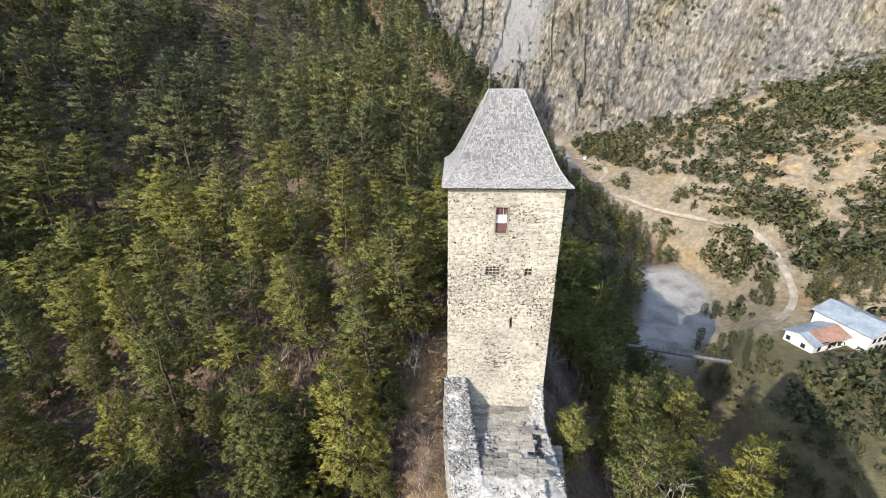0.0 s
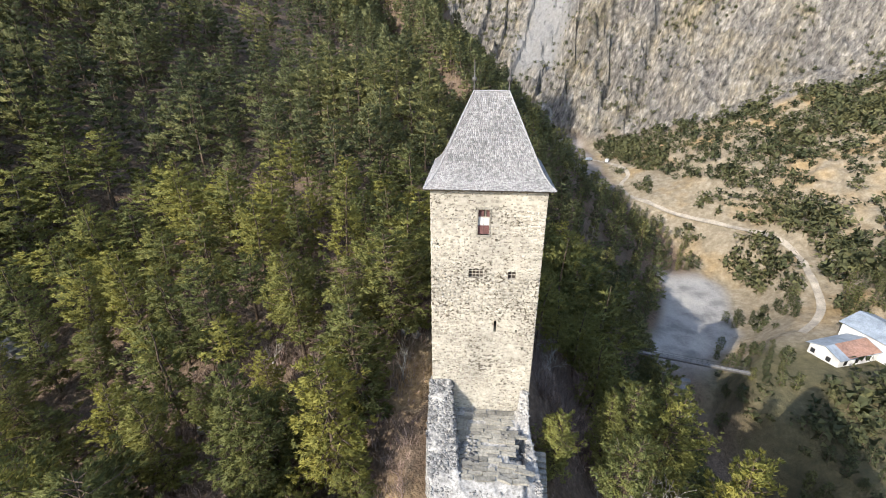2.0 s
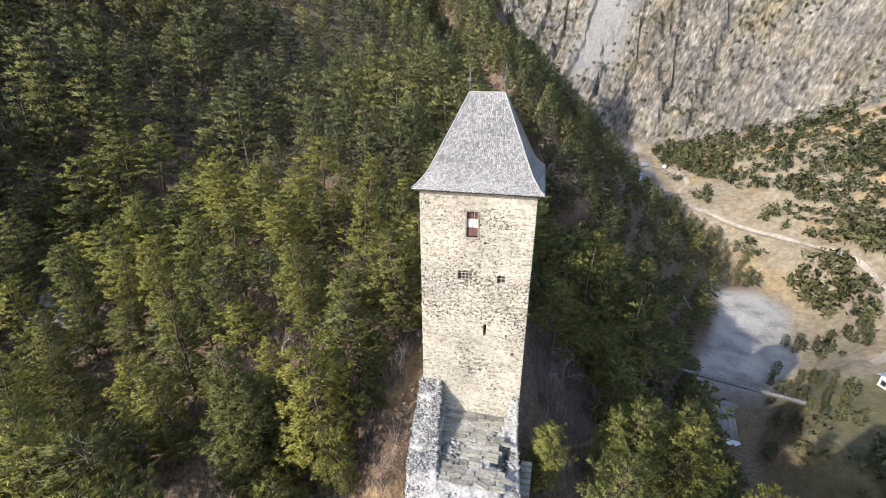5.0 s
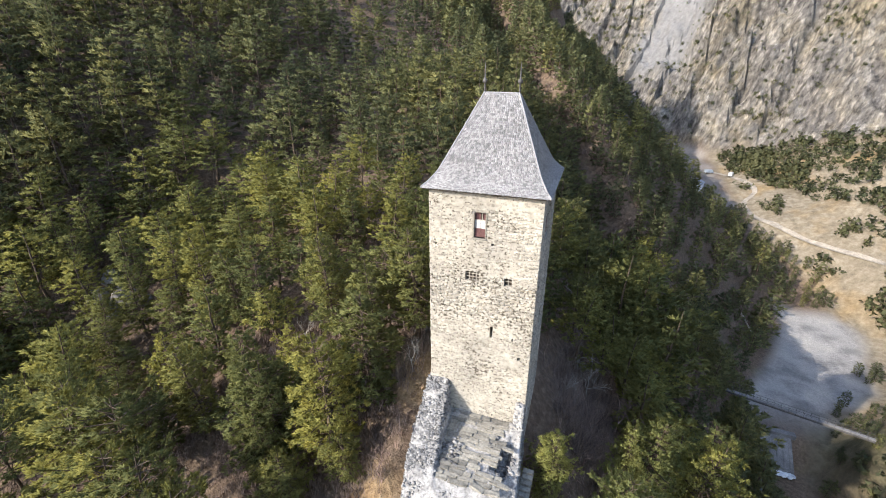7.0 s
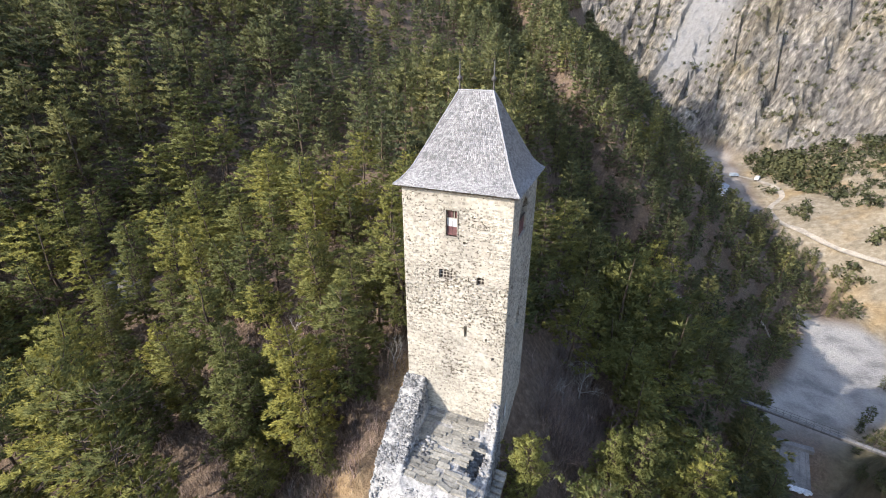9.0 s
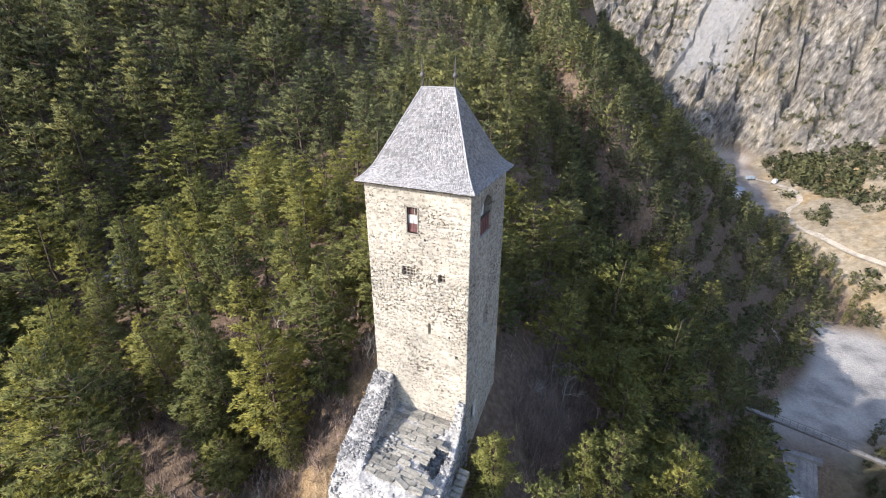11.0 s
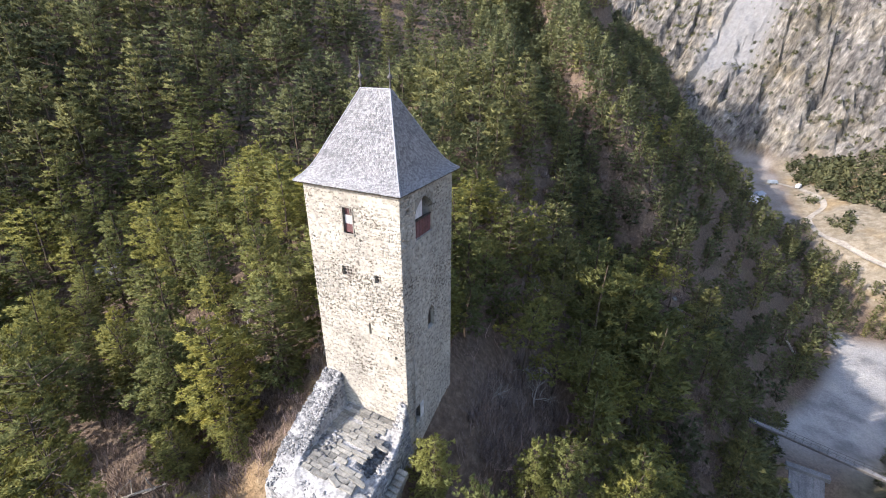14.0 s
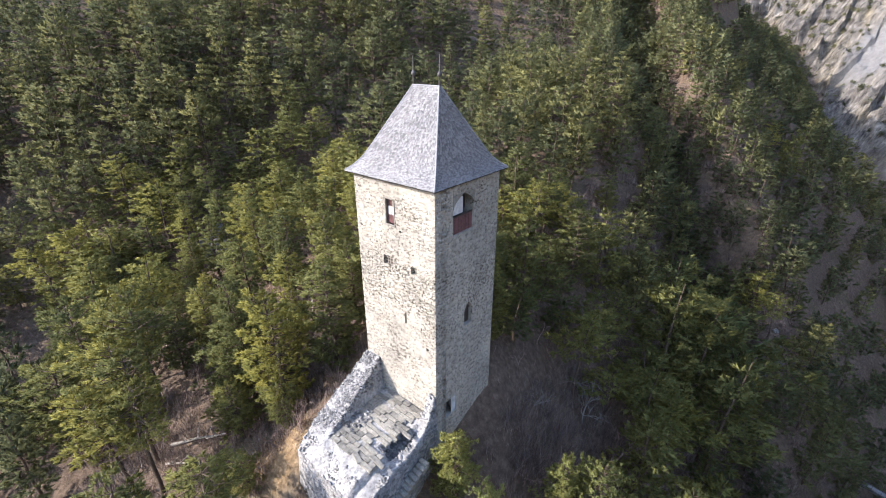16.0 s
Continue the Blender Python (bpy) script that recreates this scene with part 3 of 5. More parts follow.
def shingle_rows(side, r):
    """The shingles of one roof face as pairs of row and arrays, each a thin wedge lying on the slope."""
    out = []
    for k in range(ROWS_UP):
        s0, s1 = k / ROWS_UP, min((k + 1.25) / ROWS_UP, 1.0)
        (a0, b0, z0), (a1, b1, z1) = roof_at(s0), roof_at(s1)
        h0, h1, d0, d1 = (a0, a1, b0, b1) if side % 2 == 0 else (b0, b1, a0, a1)
        u = -1.0
        while u < 1.0:
            wid = r.uniform(0.07, 0.15) / max(h0, 0.25)
            v = min(u + wid, 1.0)
            if 1.0 - v < 0.4 * wid:
                v = 1.0
            lift, drop = 0.028 + r.uniform(0, 0.014), r.uniform(-0.02, 0.02)
            gap = 0.03 * wid
            pts = [((u + gap) * h0, -d0 - 0.012, z0 + drop), ((v - gap) * h0, -d0 - 0.012, z0 + drop), ((v - gap) * h1, -d1, z1), ((u + gap) * h1, -d1, z1)]
            n = np.array([0, -(z1 - z0), d0 - d1])
            n = n / (np.linalg.norm(n) + 1e-9)
            lo = np.array(pts)
            V = np.concatenate([lo, lo[:2] + n * (lift + 0.012), lo[2:] + n * 0.01])
            F = np.array([(4, 5, 6), (4, 6, 7), (0, 1, 5), (0, 5, 4), (1, 2, 6), (1, 6, 5), (3, 0, 4), (3, 4, 7)])
            q = [np.array(((c, -s_, 0), (s_, c, 0), (0, 0, 1))) for c, s_ in ((1, 0), (0, 1), (-1, 0), (0, -1))][side]
            out.append((k, V @ q.T, F))
            u = v
    return out


for side in range(4):
    rows = shingle_rows(side, np.random.default_rng(900 + side))
    rest = [(v, f) for _, v, f in (rows if side else rows[300:])]
    V, F = join_arrays(rest)
    tagged(thing("shingling", tri_mesh("shingling", V, F), SHINGLE, roof), "rows of silver-grey wooden shingles", kind="stuff")
    if side == 0:
        eave_shingles = [(v, f) for _, v, f in rows[:300]]

for sx in (-1, 1):
    for sy in (-1, 1):
        pts = [(sx * roof_at(s)[0], sy * roof_at(s)[1], roof_at(s)[2] + 0.05) for s in np.linspace(0, 1, 14)]
        V, F = tube_arrays(pts, [0.055] * 14, 5)
        thing("hip_cap", tri_mesh("hip_cap", V, F), SHINGLE, roof)
part("ridge_cap", box((-RH - 0.05, -0.1, RIDGE - 0.02), (RH + 0.05, 0.1, RIDGE + 0.07), 0.03), SHINGLE, roof)


def lathe(profile, sides=12):
    bm = bmesh.new()
    rings = [[bm.verts.new((r * math.cos(2 * math.pi * k / sides), r * math.sin(2 * math.pi * k / sides), z)) for k in range(sides)] for r, z in profile]
    for lo, hi in zip(rings, rings[1:]):
        for k in range(sides):
            bm.faces.new((lo[k], lo[(k + 1) % sides], hi[(k + 1) % sides], hi[k]))
    bm.faces.new(rings[0][::-1])
    bm.faces.new(rings[-1])
    return bm


FINIAL = [(0.07, 0), (0.06, 0.25), (0.05, 0.55), (0.08, 0.58), (0.14, 0.63), (0.165, 0.72), (0.14, 0.81), (0.07, 0.87), (0.045, 0.95), (0.035, 1.45), (0.008, 1.9)]
for sx in (-1, 1):
    f = part("finial", lathe(FINIAL), IRON, roof, "iron spike with a ball", Matrix.Translation((sx * RH, 0, RIDGE)), True)


# windows and shutters
def front(u, y, z):
    return (u, -HD + y, z)


def window_bars(u0, u1, z0, z1, nx, nz, name="window"):
    w = part(name, box(front(u0, 0.30, z0), front(u1, 0.34, z1)), DARK, tower, "small dark barred window in a deep reveal")
    for k in range(1, nx):
        u = u0 + (u1 - u0) * k / nx
        part("bar", box(front(u - 0.025, 0.18, z0), front(u + 0.025, 0.22, z1), 0.006), DEADWOOD, w)
    for k in range(1, nz):
        z = z0 + (z1 - z0) * k / nz
        part("bar", box(front(u0, 0.19, z - 0.025), front(u1, 0.23, z + 0.025), 0.006), DEADWOOD, w)
    return w


window_bars(-1.12, -0.16, 11.90, 12.60, 4, 3)
window_bars(1.52, 2.06, 11.86, 12.46, 2, 2)
shutter = part("shutter", box(front(-0.60, 0.14, 15.10), front(0.12, 0.19, 15.70), 0.01), RED, tower, "wooden shutter striped red, white and red")
part("white_stripe", box(front(-0.60, 0.142, 15.703), front(0.12, 0.192, 16.24), 0.01), WHITE, shutter, "white middle stripe")
part("upper_board", box(front(-0.60, 0.22, 16.243), front(0.12, 0.27, 16.82), 0.01), RED, shutter, "dark red upper board")
part("pane", box(front(-0.26, 0.205, 16.30), front(-0.16, 0.217, 16.76), 0.004), DARK, shutter, "narrow dark gap in the board")
part("glazing_bar", box(front(-0.60, 0.15, 16.24), front(0.12, 0.19, 16.29), 0.005), DEADWOOD, shutter)
part("crossbar", box(front(-0.15, 0.13, 16.24), front(-0.10, 0.18, 16.82), 0.005), DEADWOOD, shutter)
part("seam", box(front(-0.25, 0.132, 15.10), front(-0.235, 0.139, 16.24), 0.002), DARK, shutter)
sur = bmesh.new()
add_box(sur, front(-0.70, -0.05, 15.02), front(-0.60, 0.2, 16.90), 0.015)
add_box(sur, front(0.12, -0.05, 15.02), front(0.22, 0.2, 16.90), 0.015)
add_box(sur, front(-0.60, -0.05, 16.82), front(0.12, 0.2, 16.92), 0.015)
add_box(sur, front(-0.74, -0.09, 14.98), front(0.26, 0.2, 15.10), 0.015)
part("window_surround", sur, STONE_ONE, tower, "pale dressed stone surround")


def side_box(v0, v1, y0, y1, z0, z1, bev=0.01):
    """A box in the right-hand wall: v along it, y inward from its face."""
    return box((HW - y1, v0, z0), (HW - y0, v1, z1), bev)


def arch_fill(v0, v1, spring, apex, head, y0, y1):
    """The masonry over a pointed arch inside a square-headed opening."""
    bm = bmesh.new()
    mid = (v0 + v1) / 2
    for sgn, edge in ((-1, v0), (1, v1)):
        pts = [(edge, spring)]
        for k in range(1, 7):
            s = k / 6
            pts.append((edge + (mid - edge) * s ** 1.5, spring + (apex - spring) * s ** 0.85))
        pts += [(mid, head), (edge, head)]
        lo = [bm.verts.new((HW - y0, v, z)) for v, z in pts]
        hi = [bm.verts.new((HW - y1, v, z)) for v, z in pts]
        bm.faces.new(lo)
        bm.faces.new(hi[::-1])
        for k in range(len(pts)):
            n = (k + 1) % len(pts)
            bm.faces.new((lo[k], lo[n], hi[n], hi[k]))
    bmesh.ops.recalc_face_normals(bm, faces=bm.faces)
    return bm


part("arch", arch_fill(-1.72, 0.55, 16.45, 17.38, 17.40, -0.03, 0.55), STONE_ONE, tower, "pointed arch of rough stone")
part("arch", arch_fill(-0.28, 0.66, 8.2, 8.84, 8.85, -0.03, 0.4), STONE_ONE, tower, "narrow pointed arch of rough stone")
big_shutter = part("big_shutter", side_box(-1.72, 0.55, 0.16, 0.22, 14.62, 15.78), RED, tower, "red and white boarded shutter in the arched opening")
for k in range(1, 6):
    v = -1.72 + 2.27 * k / 6
    part("batten", side_box(v - 0.02, v + 0.02, 0.13, 0.16, 14.62, 15.78, 0.004), RED, big_shutter)
part("rail", side_box(-1.72, 0.55, 0.12, 0.2, 15.78, 15.88), DARK, big_shutter)
part("white_panel", side_box(-1.72, -0.30, 0.30, 0.36, 15.88, 17.0), WHITE, big_shutter, "white upper panel")
part("back_board", side_box(-1.72, 0.55, 0.80, 0.85, 15.88, 17.4), DARK, big_shutter)
# board set near the face so that the lancet opening looks dark
part("lancet_board", side_box(-0.28, 0.66, 0.30, 0.36, 6.90, 8.85), DARK, tower, "dark board filling the lancet window")
# dark board stands for the shade inside the open doorway
dr = part("door", side_box(-2.40, -1.72, 0.5, 0.56, -0.6, 1.0), DARK, tower, "low doorway, a dark board for the shade inside")
part("door_leaf", side_box(-1.62, -1.10, 0.05, 0.11, -0.6, 0.9), WHITE, dr, "pale boarded door leaf")
part("inner_floor", box((-HW + THICK, -HD + THICK, 14.5), (HW - THICK, HD - THICK, 14.65)), DARK, tower)
part("inner_floor", box((-HW + THICK, -HD + THICK, 6.2), (HW - THICK, HD - THICK, 6.35)), DARK, tower)

# ---------------------------------------------------------------- ruin in front of the tower
def rubble_block(r, size):
    """A rough broken stone with flat sides as arrays, about its own middle."""
    V = np.array([(x, y, z) for z in (-0.5, 0.5) for x, y in ((-0.5, -0.35), (0.0, -0.52), (0.5, -0.3), (0.48, 0.35), (-0.05, 0.5), (-0.5, 0.32))])
    V = V * r.uniform(0.75, 1.15, V.shape)
    F = [(6, 7, 8), (6, 8, 9), (6, 9, 10), (6, 10, 11)]
    for k in range(6):
        n = (k + 1) % 6
        F += [(k, n, n + 6), (k, n + 6, k + 6)]
    return V * np.asarray(size), np.array(F)


def ruin_top(x, y):
    """Height of the ruined forebuilding: parapet at one side, paved floor, broken rims."""
    u = x + 0.044 * (y - 27)
    left = np.interp(y, [19.0, 19.8, 21.0, 23.0, 25.0, 27.0], [-0.9, -0.35, 0.2, 1.0, 1.95, 3.15])
    edge = np.interp(y, [18.0, 20.0, 22.0, 24.0, 27.0], [1.2, 0.95, 0.65, 0.30, -0.05])
    right = np.interp(y, [19.0, 21, 24.5, 25.7, 26.3, 27], [-1.2, -0.55, -0.35, -0.1, 0.9, 2.5])
    floor = np.interp(y, [19.0, 19.8, 20.8, 27], [-1.0, -0.32, 0.0, 0.28])
    h = floor + (left - floor) * (1 - step(edge - 0.12, edge + 0.12, u))
    h = h + (right - h) * step(4.95, 5.15, u)
    pit = step(4.15, 4.35, x - 0.12 * (24.5 - y)) * (1 - step(5.35, 5.6, x)) * step(22.5, 22.8, y) * (1 - step(25.1, 25.4, y))
    return h - pit * (0.75 + 0.25 * fbm(x, y, 0.7, 63, 2))


def ruin_mesh():
    ys, us = np.arange(19.0, 27.01, 0.125), np.arange(0, 1.0001, 0.02)
    U, Y = np.meshgrid(us, ys)
    x0 = np.interp(ys, [19.0, 20, 21.5, 24, 27], [-0.5, -0.75, -1.15, -1.5, -1.72])[:, None]
    x1 = np.interp(ys, [19.0, 20, 21.5, 24, 27], [6.75, 6.7, 6.55, 6.2, 5.72])[:, None]
    X = x0 + (x1 - x0) * U
    Z = ruin_top(X, Y) + 0.22 * fbm(X, Y, 0.8, 61, 4) * (1 - 0.75 * step(1.0, 1.6, X) * (1 - step(4.4, 5, X)) * step(20, 21, Y))
    ny, nx = X.shape
    top = np.stack([X, Y, Z], -1)
    rows = [top]
    V = top.reshape(-1, 3)
    i = (np.arange(ny - 1)[:, None] * nx + np.arange(nx - 1)[None, :]).ravel()
    F = [np.stack([i, i + 1, i + nx + 1], 1), np.stack([i, i + nx + 1, i + nx], 1)]
    rim = list(range(nx)) + [nx * k + nx - 1 for k in range(1, ny)] + [nx * (ny - 1) + k for k in range(nx - 2, -1, -1)] + [nx * k for k in range(ny - 2, 0, -1)]
    down, n0 = [], len(V)
    for lay in range(1, 9):
        p = V[rim].copy()
        c = np.array([2.3, 24.0])
        out = p[:, :2] - c
        out /= np.linalg.norm(out, axis=1)[:, None]
        p[:, :2] += out * (0.05 * lay + 0.08 * fbm(p[:, 0] * 3 + lay, p[:, 1] * 3, 1.0, 66, 2)[:, None])
        p[:, 2] -= 0.75 * lay
        down.append(p)
    m = len(rim)
    V = np.concatenate([V] + down)
    for lay in range(8):
        a = np.array(rim) if lay == 0 else n0 + (lay - 1) * m + np.arange(m)
        b = n0 + lay * m + np.arange(m)
        an, bn = np.roll(a, -1), np.roll(b, -1)
        F += [np.stack([a, b, bn], 1), np.stack([a, bn, an], 1)]
    return tri_mesh("core", V, np.concatenate(F))


ruin = tagged(new("ruined_forebuilding"), "roofless rubble forebuilding with broken parapet and stone paved floor", "ruin")
core = thing("core", ruin_mesh(), BED, ruin)
tagged(core, "sun-bleached rubble wall core")

rr = np.random.default_rng(31)
loose, coping = [], []
for _ in range(2400):
    x, y = rr.uniform(-1.9, 6.6), rr.uniform(19.0, 27.0)
    u = x + 0.044 * (y - 27)
    edge = np.interp(y, [18.0, 20.0, 22.0, 24.0, 27.0], [1.2, 0.9, 0.55, 0.25, -0.05])
    x0 = np.interp(y, [19.0, 20, 21.5, 24, 27], [-0.5, -0.75, -1.15, -1.5, -1.72])
    x1 = np.interp(y, [19.0, 20, 21.5, 24, 27], [6.75, 6.7, 6.55, 6.2, 5.72])
    if not x0 - 0.05 < x < x1 + 0.05 or (edge + 0.05 < u < 5.0 and y > 20.2 and rr.random() > 0.012):
        continue
    s = (rr.uniform(0.06, 0.14) + 0.16 * rr.random() ** 3) * (0.7 if y < 20.8 else 1.0)
    V, F = rubble_block(rr, (s * rr.uniform(1.0, 1.8), s, s * 0.5))
    a = rr.uniform(0, 6.28)
    V = np.column_stack([V[:, 0] * math.cos(a) - V[:, 1] * math.sin(a), V[:, 0] * math.sin(a) + V[:, 1] * math.cos(a), V[:, 2]])
    loose.append((V + np.array([x, y, float(ruin_top(np.array(x), np.array(y))) - 0.01 - 0.1 * s]), F))
# stones showing in the outer faces
for _ in range(1500):
    y, drop = rr.uniform(19.1, 27.0), rr.uniform(0.1, 5.0)
    side_ = rr.random() < 0.5
    x = np.interp(y, [19.0, 20, 21.5, 24, 27], [-0.5, -0.75, -1.15, -1.5, -1.72] if side_ else [6.75, 6.7, 6.55, 6.2, 5.72])
    z = float(ruin_top(np.array(x), np.array(y))) - drop
    s = rr.uniform(0.12, 0.28)
    V, F = rubble_block(rr, (s * 0.5, s * 1.4, s * 0.8))
    loose.append((V + np.array([x + (-1 if side_ else 1) * (0.06 * drop), y, z]), F))
for _ in range(700):
    x, drop = rr.uniform(0.0, 6.0), rr.uniform(0.0, 4.0)
    s = rr.uniform(0.12, 0.28)
    V, F = rubble_block(rr, (s * 1.4, s * 0.5, s * 0.8))
    loose.append((V + np.array([x, 19.0 - 0.06 * drop, float(ruin_top(np.array(x), np.array(19.0))) - drop]), F))
for _ in range(950):
    y = rr.uniform(20.6, 26.9)
    outer = float(np.interp(y, [19.0, 20, 21.5, 24, 27], [-0.5, -0.75, -1.15, -1.5, -1.72]))
    inner = float(np.interp(y, [20.0, 22.0, 24.0, 27.0], [0.95, 0.65, 0.30, -0.05])) - 0.044 * (y - 27)
    x = rr.uniform(outer, inner)
    s = rr.uniform(0.10, 0.24)
    V, F = rubble_block(rr, (s * 1.6, s * 1.1, s * 0.4))
    a = rr.uniform(0, 6.28)
    V = np.column_stack([V[:, 0] * math.cos(a) - V[:, 1] * math.sin(a), V[:, 0] * math.sin(a) + V[:, 1] * math.cos(a), V[:, 2]])
    coping.append((V + np.array([x, y, float(ruin_top(np.array(x), np.array(y))) - 0.06 * s]), F))
for cx, cy, n, wide in ((1.35, 23.3, 34, 0.42), (4.9, 24.3, 26, 0.45), (5.0, 23.0, 18, 0.3)):
    for _ in range(n):
        x, y = rr.normal(cx, wide), rr.normal(cy, wide)
        s = rr.uniform(0.12, 0.30)
        V, F = rubble_block(rr, (s * 1.5, s, s * 0.7))
        coping.append((V + np.array([x, y, float(ruin_top(np.array(x), np.array(y))) + rr.uniform(0.02, 0.12)]), F))
V, F = join_arrays(coping)
tagged(thing("coping", tri_mesh("coping", V, F), COPING, ruin), "grey broken stones bedded in white mortar on the parapet", kind="stuff")
V, F = join_arrays(loose)
tagged(thing("rubble", tri_mesh("rubble", V, F), WHITE_RUBBLE, ruin), "broken pale stones bedded in the wall tops", kind="stuff")


# paved floor: slabs lie in rows across the floor
slab_meshes = []
for k in range(8):
    rs = np.random.default_rng(300 + k)
    bm = box((-0.5, -0.5, 0), (0.5, 0.5, 1.0))
    bmesh.ops.subdivide_edges(bm, edges=[e for e in bm.edges if abs(e.verts[0].co.z - e.verts[1].co.z) < 0.1], cuts=1)
    for v in bm.verts:
        v.co.x += rs.uniform(-0.05, 0.05)
        v.co.y += rs.uniform(-0.05, 0.05)
        v.co.z += rs.uniform(-0.12, 0.12) if v.co.z > 0.5 else 0
    me = bpy.data.meshes.new("slab")
    bm.to_mesh(me)
    bm.free()
    me.materials.append(SLAB)
    slab_meshes.append(me)
rs = np.random.default_rng(17)
y = 20.75
while y < 26.75:
    dep = rs.uniform(0.24, 0.42)
    x = float(np.interp(y, [20.0, 22.0, 24.0, 27.0], [1.35, 0.95, 0.6, 0.3])) + rs.uniform(-0.1, 0.15)
    end = float(np.interp(y, [20.7, 22.3, 22.7, 25.2, 25.5, 26.8], [5.1, 5.0, 4.5, 4.25, 4.9, 4.9])) + rs.uniform(-0.5, 0.15)
    while x < end:
        wid = rs.uniform(0.5, 1.5)
        rough = max(0.0, min(1.0, (24.6 - y) / 3.0)) * 0.6 + (0.4 if x > 3.2 else 0.0)
        if rs.random() > 0.05 + 0.16 * rough:
            z = float(np.interp(y, [18.0, 19.6, 20.8, 27], [-1.7, -0.35, 0.0, 0.28])) - 0.085 + rs.uniform(0.0, 0.025) + rough * rs.uniform(0.0, 0.16)
            sl = new("slab", slab_meshes[rs.integers(8)])
            sl.parent = ruin
            sl.matrix_basis = pose(x + wid / 2, y + dep / 2, z, rs.normal(0, 0.8 + 2.5 * rough), rs.normal(0, 0.8 + 2.5 * rough), TOWER_TURN + rs.normal(0, 1.5 + 5 * rough)) @ Matrix.Diagonal((wid * rs.uniform(0.86, 0.97), dep * rs.uniform(0.84, 0.95), 0.16, 1))
        x += wid
    y += dep

# steps down along the outer side of the ruin
stair = tagged(new("stone_steps"), "worn grey stone steps along the ruin wall", "stairs")
for k in range(12):
    z1 = -1.35 - 0.17 * k
    part("step", box((6.42, 24.9 - 0.36 * (k + 1), z1 - 0.5), (7.2, 24.9 - 0.36 * k - 0.01, z1), 0.03), SLAB, stair)


# ---------------------------------------------------------------- trees
def pine(seed, tall, spread, dense, bare=0.35, blades=9, size=0.3, limbs=True, slim=0.13, gap=0.043):
    """A Scots pine as arrays: trunk and limbs, and a crown of needle tufts set along flat sprays; each needle carries a normal."""
    r = np.random.default_rng(seed)
    bend = r.normal(0, 0.035, 2)
    zz = np.linspace(0, tall, 7)
    path = np.column_stack([bend[0] * zz * zz / tall + r.normal(0, 0.05, 7), bend[1] * zz * zz / tall + r.normal(0, 0.05, 7), zz])
    path[0, :2] = 0
    wood = [tube_arrays(path, np.linspace(0.015 * tall, 0.02, 7), 6)]
    C, D, N, S = [], [], [], []
    lop, point = r.uniform(0, 6.28), r.uniform(0.34, 0.66)
    ph = r.uniform(0, 6.28, 3)
    z = bare * tall * r.uniform(0.9, 1.1)
    while z < tall * 0.985:
        s = (z - bare * tall) / (tall * (1 - bare))
        reach = spread * (0.6 + 0.8 * s if s < 0.35 else 0.88 * max(0.02, (1 - s) / 0.65) ** point) + 0.12
        a0, n = r.uniform(0, 6.28), 6 if s < 0.8 else 4
        for k in range(n):
            a = a0 + k * 6.28 / n + r.normal(0, 0.25)
            lump = 1 + 0.24 * math.sin(2 * a + ph[0] + 0.9 * z) + 0.2 * math.sin(3 * a + ph[1] - 1.7 * z) + 0.16 * math.cos(a - lop)
            L = reach * r.uniform(0.72, 1.12) * lump
            if L < 0.15:
                continue
            up = -0.05 + 0.55 * s + r.normal(0, 0.1)
            p0 = np.array([np.interp(z, zz, path[:, 0]), np.interp(z, zz, path[:, 1]), z])
            d = np.array([math.cos(a), math.sin(a), up])
            flat = np.array([-math.sin(a), math.cos(a), 0])
            tip = np.array([0, 0, 0.12 * L])
            wood.append(tube_arrays([p0, p0 + d * L * 0.55, p0 + d * L * 0.95 + tip], [0.02 + 0.012 * L, 0.014 + 0.006 * L, 0.006], 3))
            m = max(2, int(round(dense * L)))
            q = 0.26 + 0.78 * r.random(m) ** 0.75
            half = L * 0.42 * np.clip(1.25 - q, 0.12, 1)
            w = r.uniform(-1, 1, m) * half
            C.append(p0 + d * (L * q)[:, None] + flat * w[:, None] + tip * (q ** 2)[:, None] + np.column_stack([np.zeros((m, 2)), r.normal(0, 0.05 + 0.025 * L, m)]))
            D.append(d * 0.8 + flat * (w / (half + 0.05) * 0.45)[:, None] + (0, 0, 0.35))
            N.append(np.array([math.cos(a), math.sin(a), 0.0]) * (0.35 + 0.75 * q)[:, None] + (0, 0, 0.30 + 0.5 * s))
            S.append(r.uniform(0.75, 1.25, m))
        z += tall * gap * r.uniform(0.8, 1.25)
    for k in range(5 if bare > 0.2 else 2):
        z, a, L = tall * bare * r.uniform(0.45, 1.0), r.uniform(0, 6.28), r.uniform(0.5, 1.3)
        p0 = np.array([np.interp(z, zz, path[:, 0]), np.interp(z, zz, path[:, 1]), z])
        d = np.array([math.cos(a), math.sin(a), r.uniform(-0.2, 0.3)])
        wood.append(tube_arrays([p0, p0 + d * L * 0.5, p0 + d * L + (0, 0, r.normal(0, 0.15))], [0.03, 0.02, 0.006], 3))
    C, D, N, S = (np.concatenate(v) for v in (C, D, N, S))
    nb = len(C) * blades
    dd = np.repeat(D / np.linalg.norm(D, axis=1)[:, None], blades, 0) + r.normal(0, 0.5, (nb, 3))
    dd /= np.linalg.norm(dd, axis=1)[:, None] + 1e-9
    side = np.cross(dd, r.normal(0, 1, (nb, 3)))
    side /= np.linalg.norm(side, axis=1)[:, None] + 1e-9
    ln = (size * np.repeat(S, blades) * r.uniform(0.7, 1.25, nb))[:, None]
    root = np.repeat(C, blades, 0) + r.normal(0, 0.22, (nb, 3)) * (1, 1, 0.5) * size
